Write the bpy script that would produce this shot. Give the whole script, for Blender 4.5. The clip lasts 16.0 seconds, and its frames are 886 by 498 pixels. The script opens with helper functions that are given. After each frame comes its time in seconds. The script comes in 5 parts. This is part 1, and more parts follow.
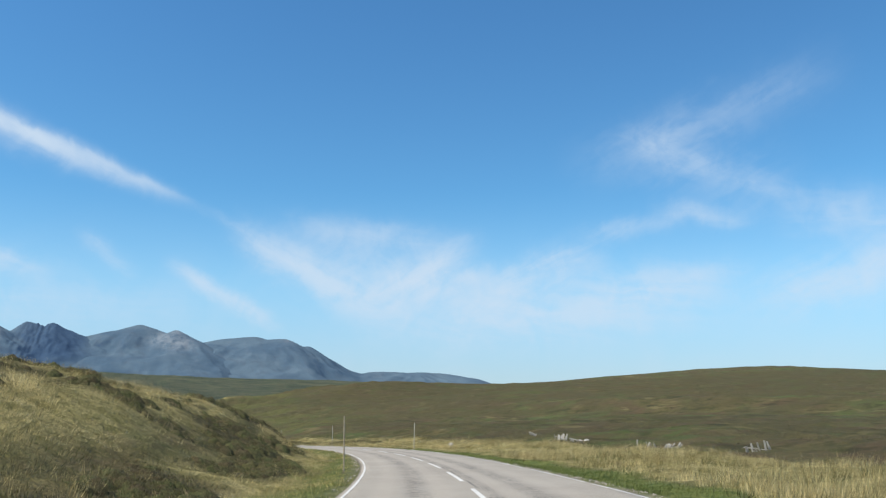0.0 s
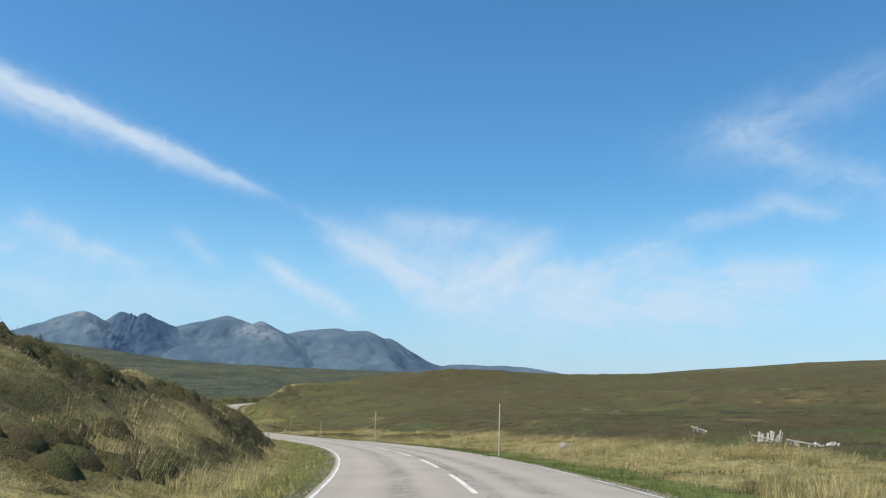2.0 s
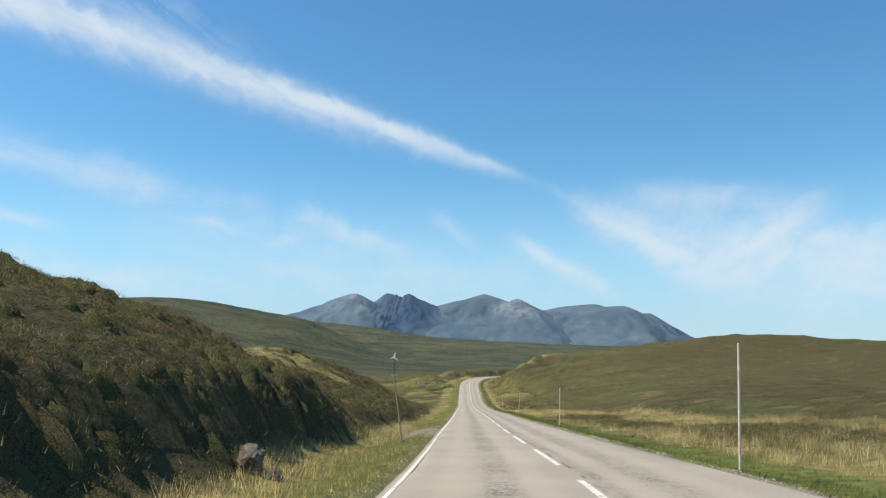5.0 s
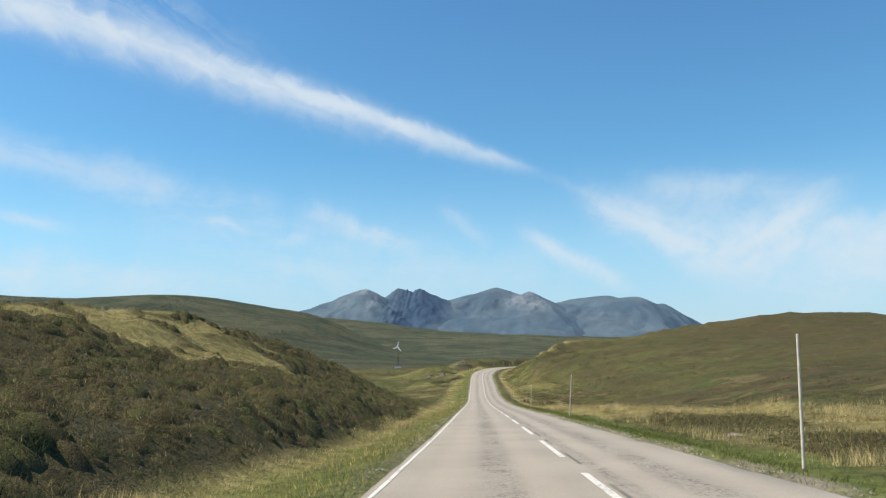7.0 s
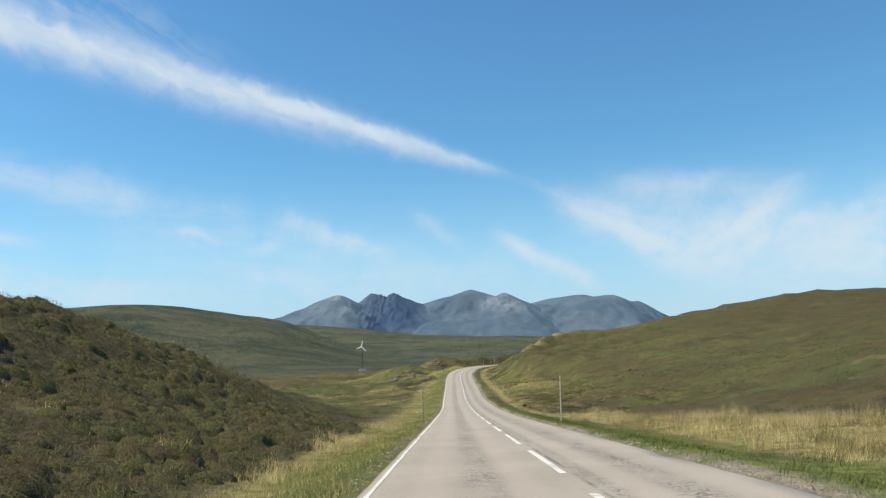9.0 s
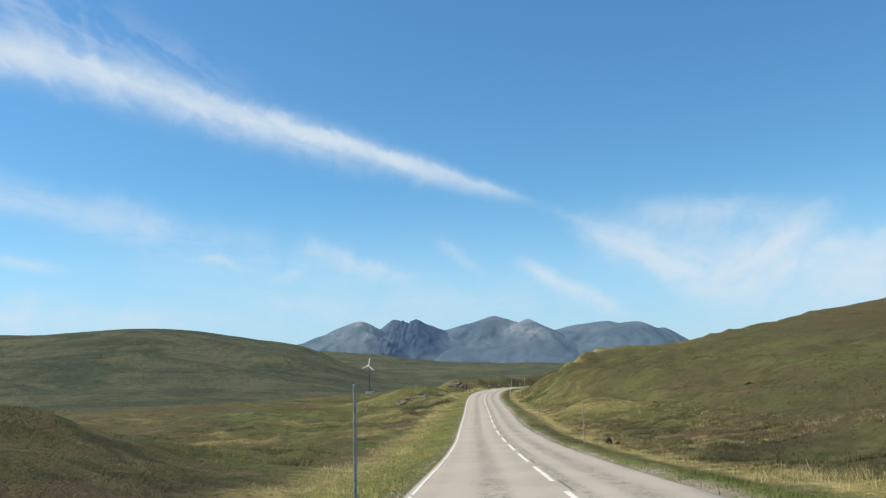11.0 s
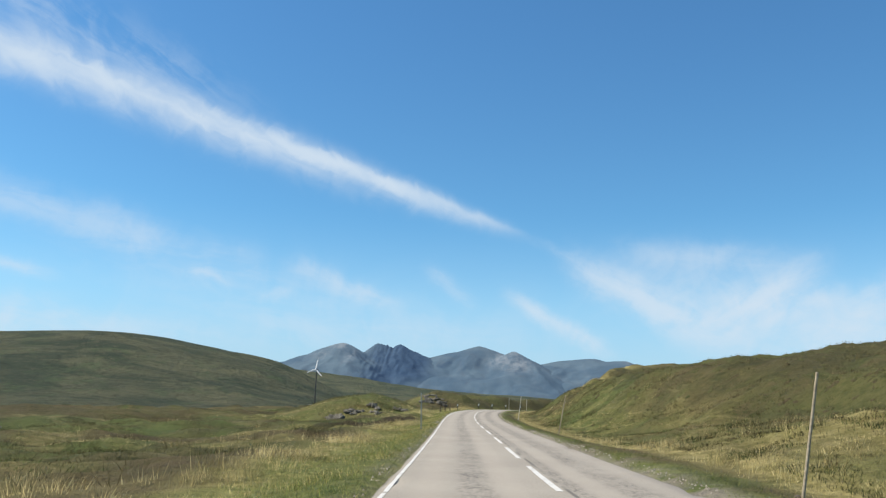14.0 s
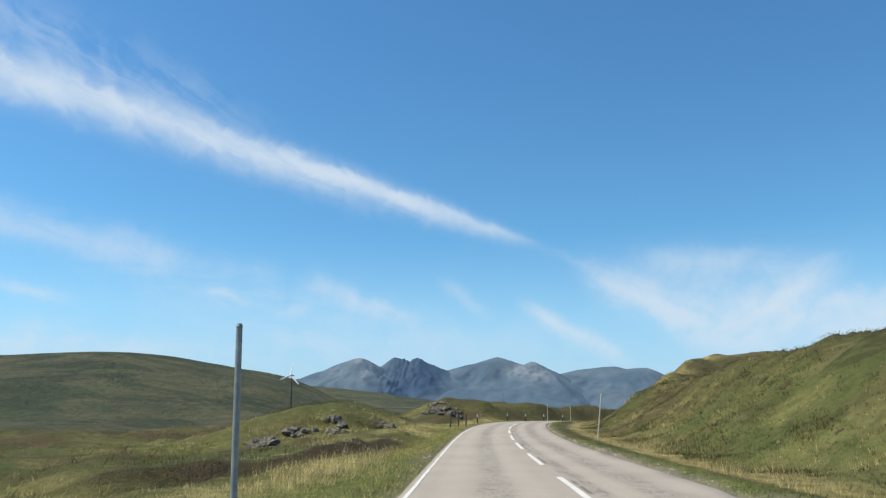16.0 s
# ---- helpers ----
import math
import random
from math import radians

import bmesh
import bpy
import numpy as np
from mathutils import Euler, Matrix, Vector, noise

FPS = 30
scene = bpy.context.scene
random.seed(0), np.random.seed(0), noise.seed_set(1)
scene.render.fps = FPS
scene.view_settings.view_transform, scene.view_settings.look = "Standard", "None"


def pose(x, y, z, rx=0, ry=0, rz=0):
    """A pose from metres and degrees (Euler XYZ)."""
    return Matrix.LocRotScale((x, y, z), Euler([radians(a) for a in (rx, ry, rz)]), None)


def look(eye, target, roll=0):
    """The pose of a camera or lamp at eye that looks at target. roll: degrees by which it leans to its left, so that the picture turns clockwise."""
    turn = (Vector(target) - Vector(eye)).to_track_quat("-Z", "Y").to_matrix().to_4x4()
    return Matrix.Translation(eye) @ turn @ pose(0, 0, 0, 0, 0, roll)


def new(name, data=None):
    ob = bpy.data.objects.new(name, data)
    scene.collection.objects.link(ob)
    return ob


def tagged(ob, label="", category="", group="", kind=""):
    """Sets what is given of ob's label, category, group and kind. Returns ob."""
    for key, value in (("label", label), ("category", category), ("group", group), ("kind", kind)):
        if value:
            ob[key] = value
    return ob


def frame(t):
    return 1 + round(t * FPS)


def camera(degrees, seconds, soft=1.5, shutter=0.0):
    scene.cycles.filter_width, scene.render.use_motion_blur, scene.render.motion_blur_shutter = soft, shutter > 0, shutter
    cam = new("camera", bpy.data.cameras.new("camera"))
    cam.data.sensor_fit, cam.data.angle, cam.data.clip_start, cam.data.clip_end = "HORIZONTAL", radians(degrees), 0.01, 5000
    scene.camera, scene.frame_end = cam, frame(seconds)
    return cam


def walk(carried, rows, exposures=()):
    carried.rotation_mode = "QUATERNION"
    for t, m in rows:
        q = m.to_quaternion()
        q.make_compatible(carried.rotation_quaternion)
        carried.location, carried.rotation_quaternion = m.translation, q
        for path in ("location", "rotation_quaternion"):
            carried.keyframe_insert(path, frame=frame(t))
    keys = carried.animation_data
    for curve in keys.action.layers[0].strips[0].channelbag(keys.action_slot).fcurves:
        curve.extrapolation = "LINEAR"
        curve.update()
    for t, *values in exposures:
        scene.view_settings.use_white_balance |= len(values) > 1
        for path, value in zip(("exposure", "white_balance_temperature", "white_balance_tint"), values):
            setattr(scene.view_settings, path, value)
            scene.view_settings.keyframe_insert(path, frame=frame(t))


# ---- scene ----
cam = camera(57, 16.0, soft=1.3)
PATH = [
    (0.0, pose(-0.00, -0.00, 1.44, 100.56, 0.19, -20.55)),
    (0.5, pose(3.07, 8.53, 1.06, 99.63, -0.12, -17.98)),
    (1.0, pose(6.08, 17.15, 0.65, 99.09, -0.09, -17.60)),
    (1.5, pose(8.87, 25.74, 0.28, 99.70, -0.60, -17.65)),
    (2.0, pose(11.34, 34.40, -0.06, 100.09, -0.75, -14.99)),
    (2.5, pose(13.52, 43.16, -0.39, 99.65, -0.22, -11.10)),
    (3.0, pose(15.33, 52.02, -0.72, 99.29, 0.13, -8.15)),
    (3.5, pose(16.73, 60.92, -1.07, 99.49, -0.63, -6.17)),
    (4.0, pose(17.83, 69.85, -1.42, 99.09, -0.74, -3.20)),
    (4.5, pose(18.58, 78.83, -1.76, 98.47, -0.47, 0.53)),
    (5.0, pose(19.05, 87.87, -2.14, 98.28, -0.74, 2.85)),
    (7.5, pose(18.22, 136.41, -4.18, 97.90, 0.40, 3.65)),
    (8.0, pose(17.95, 146.51, -4.54, 97.88, 1.22, 2.92)),
    (8.5, pose(17.72, 156.52, -4.95, 97.70, 1.22, 2.59)),
    (9.0, pose(17.47, 166.37, -5.29, 98.20, 2.08, 2.10)),
    (11.5, pose(16.39, 214.87, -7.23, 100.24, 1.27, 4.32)),
    (12.0, pose(16.16, 224.64, -7.65, 99.85, 0.31, 4.70)),
    (12.5, pose(15.80, 234.68, -7.94, 100.50, -0.03, 4.75)),
    (13.0, pose(15.54, 245.04, -8.16, 101.50, -0.36, 4.80)),
    (13.5, pose(15.19, 255.17, -8.33, 101.81, -0.82, 4.25)),
    (14.0, pose(14.79, 265.29, -8.36, 102.16, -1.76, 2.33)),
    (14.5, pose(14.54, 275.42, -8.27, 103.08, -1.61, 1.74)),
    (15.0, pose(14.36, 285.41, -8.08, 104.50, 0.34, 2.76)),
    (15.5, pose(14.11, 295.65, -7.88, 104.64, 0.06, 2.85)),
    (16.0, pose(13.80, 305.77, -7.57, 103.03, -0.12, 3.71)),
]
walk(cam, PATH, exposures=((0.0, 0.38, 6300, 10), (3.0, 0.4, 6450, 10), (5.0, 0.48, 6800, 10), (9.0, 0.45, 6800, 10), (12.5, 0.44, 6650, 10), (16.0, 0.41, 6550, 10)))

# ---- sky, sun ----
SUN_AZ, SUN_EL = -96.0, 53.0          # degrees clockwise from the road's direction (+y); above the horizon
sun_data = bpy.data.lights.new("sun", "SUN")
sun_data.energy, sun_data.angle, sun_data.color = 4.5, radians(0.53), (1.0, 0.905, 0.75)
sun = new("sun", sun_data)
sun.matrix_world = look((0, 0, 60), (-60 * math.sin(radians(SUN_AZ)), -60 * math.cos(radians(SUN_AZ)), 60 - 60 * math.tan(radians(SUN_EL))))


class Nodes:
    """Short hand for building node trees."""

    def __init__(self, tree):
        self.t = tree

    def add(self, kind, **values):
        n = self.t.nodes.new(kind)
        for k, v in values.items():
            setattr(n, k, v)
        return n

    def put(self, socket, v):
        if hasattr(v, "is_output"):
            self.t.links.new(v, socket)
        else:
            socket.default_value = v

    def math(self, op, a, b=0.0, c=0.0, clamp=False):
        n = self.add("ShaderNodeMath", operation=op, use_clamp=clamp)
        for s, v in zip(n.inputs, (a, b, c)):
            self.put(s, v)
        return n.outputs[0]

    def ramp(self, v, a, b, lo=0.0, hi=1.0):
        n = self.add("ShaderNodeMapRange", interpolation_type="SMOOTHSTEP")
        for s, x in zip(n.inputs, (v, a, b, lo, hi)):
            self.put(s, x)
        return n.outputs[0]

    def noise(self, vec, scale, detail=4.0, rough=0.55, dist=0.0, dims="3D"):
        n = self.add("ShaderNodeTexNoise", noise_dimensions=dims)
        if vec is not None:
            self.put(n.inputs["Vector"], vec)
        n.inputs["Scale"].default_value, n.inputs["Detail"].default_value = scale, detail
        n.inputs["Roughness"].default_value, n.inputs["Distortion"].default_value = rough, dist
        return n.outputs["Fac"]

    def mix(self, fac, a, b, mode="MIX"):
        n = self.add("ShaderNodeMix", data_type="RGBA", blend_type=mode)
        for s, v in ((n.inputs[0], fac), (n.inputs[6], a), (n.inputs[7], b)):
            if isinstance(v, tuple) and len(v) == 3:
                v = (*v, 1)
            self.put(s, v)
        return n.outputs[2]

    def xyz(self, x, y, z):
        n = self.add("ShaderNodeCombineXYZ")
        for s, v in zip(n.inputs, (x, y, z)):
            self.put(s, v)
        return n.outputs[0]

    def split(self, v):
        n = self.add("ShaderNodeSeparateXYZ")
        self.put(n.inputs[0], v)
        return n.outputs[0], n.outputs[1], n.outputs[2]


world = bpy.data.worlds.new("sky")
world.use_nodes = True
scene.world = world
N = Nodes(world.node_tree)
world.node_tree.nodes.clear()
sky = N.add("ShaderNodeTexSky", sky_type="NISHITA", sun_disc=False, sun_elevation=radians(SUN_EL), sun_rotation=radians(SUN_AZ % 360),
            altitude=250.0, air_density=1.0, dust_density=0.15, ozone_density=2.5)
way = N.add("ShaderNodeTexCoord").outputs["Generated"]
dx, dy, dz = N.split(way)
az = N.math("MULTIPLY", N.math("ARCTAN2", dx, dy), 57.2958)
el = N.math("MULTIPLY", N.math("ARCSINE", dz), 57.2958)


def rotated(az0, el0, angle):
    """Coordinates along and across a wisp that lies at az0, el0 and rises by angle degrees."""
    c, s = math.cos(radians(angle)), math.sin(radians(angle))
    u, v = N.math("SUBTRACT", az, az0), N.math("SUBTRACT", el, el0)
    return (N.math("ADD", N.math("MULTIPLY", u, c), N.math("MULTIPLY", v, s)),
            N.math("SUBTRACT", N.math("MULTIPLY", v, c), N.math("MULTIPLY", u, s)))


flat = N.xyz(az, el, 0.0)
broad = N.noise(flat, 0.16, 6.0, 0.6, 0.9, "2D")
fine = N.noise(flat, 0.55, 3.5, 0.5, 0.8, "2D")
wander = N.math("MULTIPLY", N.math("SUBTRACT", N.noise(flat, 0.3, 5.0, 0.6, 0.0, "2D"), 0.5), 1.7)


def fibres(angle, scale):
    """Combed ice-cloud fibres that run along angle, broken up by softer clots."""
    u, v = rotated(0.0, 0.0, angle)
    v = N.math("ADD", v, N.math("MULTIPLY", wander, 0.5))
    comb = N.noise(N.xyz(N.math("MULTIPLY", u, 0.2), v, angle), scale, 5.0, 0.6, 0.5, "3D")
    both = N.math("ADD", N.math("MULTIPLY", comb, 0.5), N.math("ADD", N.math("MULTIPLY", broad, 0.32), N.math("MULTIPLY", fine, 0.18)))
    return N.ramp(both, 0.37, 0.63)


COMB = {"down": fibres(-27.0, 0.75), "up": fibres(26.0, 0.75), "flat": fibres(-6.0, 0.7)}


def wisp(az0, el0, az1, el1, width, dense, comb, bow=0.0):
    """A feathered stroke of cirrus from one place in the sky to another."""
    length, angle = math.hypot(az1 - az0, el1 - el0), math.degrees(math.atan2(el1 - el0, az1 - az0))
    u, v = rotated(az0, el0, angle)
    u = N.math("DIVIDE", u, length)
    v = N.math("ADD", v, N.math("MULTIPLY", wander, min(1.0, 0.35 + 0.5 * width)))
    if bow:
        v = N.math("SUBTRACT", v, N.math("MULTIPLY", N.math("MULTIPLY", u, N.math("SUBTRACT", 1.0, u)), 4.0 * bow))
    body = N.math("EXPONENT", N.math("MULTIPLY", N.math("POWER", N.math("ABSOLUTE", N.math("DIVIDE", v, width)), 2.0), -1.0))
    ends = N.math("MULTIPLY", N.ramp(u, -0.22, 0.3), N.ramp(u, 1.22, 0.7))
    return N.math("MULTIPLY", N.math("MULTIPLY", body, ends), N.math("MULTIPLY_ADD", COMB[comb], 1.15 * dense, 0.38 * dense))


# the long streak: a bowed band, feathered above and with a soft skirt below, that widens away from its tip
curve = N.math("ADD", N.math("MULTIPLY_ADD", az, -0.3413, 14.319), N.math("MULTIPLY", N.math("MULTIPLY", az, az), -0.00346))
off = N.math("ADD", N.math("SUBTRACT", el, curve), N.math("MULTIPLY", wander, 0.3))
run = N.math("MAXIMUM", N.math("SUBTRACT", 5.0, az), 0.0)
below = N.math("MULTIPLY_ADD", N.math("MINIMUM", run, 17.0), 0.045, 0.42)
above = N.math("MULTIPLY_ADD", run, 0.033, 0.34)
wide = N.ramp(off, -0.25, 0.25, below, above)
off = N.math("ADD", off, N.math("MULTIPLY", N.math("SUBTRACT", fine, 0.5), N.math("MULTIPLY", wide, 0.8)))
body = N.math("EXPONENT", N.math("MULTIPLY", N.math("POWER", N.math("ABSOLUTE", N.math("DIVIDE", off, wide)), 2.0), -1.0))
thread = N.math("DIVIDE", N.math("SUBTRACT", off, N.math("MULTIPLY", above, 0.25)), N.math("MULTIPLY", wide, 0.5))
thread = N.math("EXPONENT", N.math("MULTIPLY", N.math("POWER", N.math("ABSOLUTE", thread), 2.0), -1.0))
grain = N.noise(N.xyz(N.math("MULTIPLY_ADD", off, 0.55, N.math("MULTIPLY", az, 0.3)), N.math("MULTIPLY", off, 1.1), 5.0), 0.8, 3.0, 0.45, 0.5, "3D")
core = N.math("MULTIPLY_ADD", body, 0.72, N.math("MULTIPLY", thread, 0.62))
core = N.math("MULTIPLY", core, N.ramp(az, 4.8, -6.0, 0.0, 1.0))
core = N.math("MULTIPLY", core, N.ramp(N.math("ADD", N.math("MULTIPLY", grain, 0.6), N.math("MULTIPLY", broad, 0.4)), 0.34, 0.62, 0.66, 1.25))
streak = N.math("MULTIPLY", core, N.ramp(az, -75.0, -45.0, 0.0, 1.15))
veil_off = N.math("DIVIDE", N.math("SUBTRACT", off, N.math("MULTIPLY", above, 1.9)), N.math("MULTIPLY", above, 1.3))
veil = N.math("MULTIPLY", N.math("EXPONENT", N.math("MULTIPLY", N.math("POWER", N.math("ABSOLUTE", veil_off), 2.0), -1.0)), N.math("MULTIPLY", N.ramp(az, -14.0, -26.0), N.math("MULTIPLY", COMB["down"], 0.36)))
cover = N.math("ADD", streak, veil)
for row in (
    (4.0, 12.7, 8.2, 10.7, 0.35, 0.22, "down"), (7.0, 11.0, 17.5, 6.0, 1.05, 0.72, "down", -0.25), (22.2, 10.7, 14.0, 6.7, 0.85, 0.62, "up", 0.3),
    (10.2, 12.0, 20.8, 11.0, 0.8, 0.3, "flat"), (8.2, 10.2, 21.5, 8.2, 1.9, 0.3, "up"), (13.0, 9.6, 26.0, 6.4, 2.0, 0.2, "down"), (18.2, 6.9, 23.8, 8.8, 0.6, 0.5, "up"),
    (22.6, 6.1, 31.0, 9.8, 1.2, 0.7, "up", 0.4), (17.0, 5.2, 38.0, 6.5, 1.8, 0.62, "flat"), (31.0, 7.3, 40.5, 8.2, 1.1, 0.42, "flat"),
    (42.0, 6.3, 53.0, 9.2, 1.4, 0.62, "up"), (31.5, 16.4, 46.5, 20.6, 1.5, 0.17, "up"), (35.0, 17.0, 44.0, 13.0, 2.0, 0.16, "up"), (40.8, 15.0, 44.9, 12.9, 0.5, 0.42, "down"),
    (34.0, 17.8, 40.2, 15.0, 0.9, 0.3, "down"), (35.8, 13.0, 41.3, 11.8, 0.55, 0.42, "flat"), (30.5, 11.2, 37.5, 12.1, 0.6, 0.26, "up"),
    (44.0, 12.2, 54.0, 10.2, 1.4, 0.34, "flat"), (2.3, 8.7, 8.7, 5.4, 0.48, 0.72, "down"), (-44.0, 14.6, -17.0, 10.4, 1.1, 0.34, "flat", 0.4),
    (-13.2, 10.6, -6.4, 8.2, 0.62, 0.42, "down"), (-15.4, 8.2, -13.2, 8.8, 0.34, 0.34, "up"), (-20.6, 9.9, -16.4, 8.9, 0.32, 0.46, "flat"),
    (-33.8, 9.5, -28.6, 8.5, 0.4, 0.4, "flat"), (-3.6, 10.8, -0.4, 8.3, 0.6, 0.3, "down"), (-27.0, 10.2, -6.0, 7.6, 1.7, 0.16, "flat"),
    (-44.0, 6.9, -22.0, 5.3, 1.0, 0.5, "flat"), (-22.0, 6.0, 4.0, 6.3, 1.5, 0.22, "flat")):
    cover = N.math("ADD", wisp(*row), cover)
low = N.math("MULTIPLY", N.ramp(el, -1.0, 15.0, 0.56, 0.0), N.math("MULTIPLY_ADD", broad, 0.5, 0.68))
cover = N.math("SUBTRACT", 1.0, N.math("EXPONENT", N.math("MULTIPLY", N.math("ADD", cover, low), -1.15)))
shade = N.mix(1.0, sky.outputs[0], N.mix(N.ramp(el, 6.0, 30.0), N.mix(N.ramp(el, 0.0, 9.0), (0.42, 0.63, 0.86), (0.57, 0.99, 1.09)), (0.53, 0.955, 1.14)), "MULTIPLY")
tint = N.mix(cover, shade, (4.7, 5.5, 6.3))
back = N.add("ShaderNodeBackground")
N.put(back.inputs["Color"], tint)
back.inputs["Strength"].default_value = 0.105
N.t.links.new(back.outputs[0], N.add("ShaderNodeOutputWorld").inputs[0])


# ---- materials ----
def material(name, rough=0.85, spec=0.3):
    m = bpy.data.materials.new(name)
    m.use_nodes = True
    n = Nodes(m.node_tree)
    b = m.node_tree.nodes["Principled BSDF"]
    b.inputs["Roughness"].default_value = rough
    b.inputs["Specular IOR Level"].default_value = spec
    return m, n, b


def bump(n, b, height, strength, distance):
    k = n.add("ShaderNodeBump")
    k.inputs["Strength"].default_value, k.inputs["Distance"].default_value = strength, distance
    n.put(k.inputs["Height"], height)
    n.t.links.new(k.outputs[0], b.inputs["Normal"])


def obj(n):
    return n.add("ShaderNodeTexCoord").outputs["Object"]


def attr(n, name):
    return n.add("ShaderNodeAttribute", attribute_name=name).outputs["Fac"]


def plain(name, colour, rough=0.7, vary=0.25, scale=6.0, metal=0.0, spec=0.3, relief=0.0):
    m, n, b = material(name, rough, spec)
    v = n.noise(obj(n), scale, 5.0)
    lo, hi = tuple(c * (1 - vary) for c in colour), tuple(min(1, c * (1 + vary)) for c in colour)
    n.put(b.inputs["Base Color"], n.mix(n.ramp(v, 0.3, 0.7), lo, hi))
    b.inputs["Metallic"].default_value = metal
    if relief:
        bump(n, b, n.noise(obj(n), scale * 4, 6.0), 0.6, relief)
    return m


def asphalt_material():
    m, n, b = material("worn_chip_asphalt", 0.82, 0.25)
    lat, along = attr(n, "lat"), attr(n, "along")
    o = obj(n)
    grain = n.noise(o, 55.0, 3.0, 0.7)
    blot = n.noise(o, 0.35, 4.0)
    stretch = n.noise(n.xyz(n.math("MULTIPLY", lat, 1.7), n.math("MULTIPLY", along, 0.34), 0.0), 1.0, 6.0, 0.7, 0.2)
    # fretted bands between the wheel tracks and at the joint
    def band(centre, half):
        return n.ramp(n.math("ABSOLUTE", n.math("SUBTRACT", lat, centre)), half, half * 0.2)
    frets = n.math("ADD", n.math("ADD", band(-1.35, 0.46), band(1.35, 0.5)), n.math("MULTIPLY", band(0.35, 0.24), 1.0))
    chips = n.ramp(n.math("ADD", n.math("MULTIPLY", n.noise(o, 15.0, 2.5, 0.6), 0.7), n.math("MULTIPLY", n.noise(o, 2.2, 3.0, 0.6), 0.3)), 0.49, 0.56)
    worn = n.math("MULTIPLY", n.math("MULTIPLY", frets, n.ramp(stretch, 0.32, 0.66, 0.25, 1.0)), n.math("MULTIPLY_ADD", chips, 0.92, 0.08), clamp=True)
    base = n.mix(n.ramp(blot, 0.3, 0.7), (0.26, 0.232, 0.192), (0.318, 0.287, 0.238))
    base = n.mix(n.ramp(grain, 0.4, 0.7, 0.0, 0.75), base, (0.44, 0.39, 0.318))
    base = n.mix(n.ramp(n.noise(o, 24.0, 5.0, 0.8), 0.54, 0.66, 0.0, 0.5), base, (0.13, 0.118, 0.1))
    base = n.mix(n.math("MULTIPLY", worn, 0.85), base, (0.075, 0.067, 0.06))
    wheel = n.math("ADD", n.math("ADD", band(-2.15, 0.4), band(-0.75, 0.4)), n.math("ADD", band(0.75, 0.4), band(2.15, 0.4)))
    base = n.mix(n.math("MULTIPLY", wheel, 0.2), base, (0.44, 0.38, 0.315))
    joint = n.math("MULTIPLY", band(0.16, 0.06), n.ramp(n.noise(n.xyz(0.0, along, 0.0), 0.3, 3.0), 0.45, 0.55))
    base = n.mix(n.math("MULTIPLY", joint, 0.7), base, (0.06, 0.055, 0.05))
    base = n.mix(n.ramp(attr(n, "rim"), 2.98, 3.07, 0.0, 0.8), base, (0.1, 0.085, 0.062))
    n.put(b.inputs["Base Color"], base)
    bump(n, b, n.math("ADD", grain, n.math("MULTIPLY", worn, -0.6)), 0.5, 0.012)
    return m


def paint_material():
    m, n, b = material("worn_white_road_paint", 0.6, 0.3)
    o = obj(n)
    wear = n.ramp(n.math("ADD", n.noise(o, 14.0, 5.0, 0.7), n.math("MULTIPLY", n.noise(o, 1.2, 3.0), 0.5)), 0.8, 0.95)
    n.put(b.inputs["Base Color"], n.mix(wear, n.mix(n.noise(o, 3.0), (0.56, 0.54, 0.49), (0.7, 0.68, 0.63)), (0.24, 0.21, 0.18)))
    return m


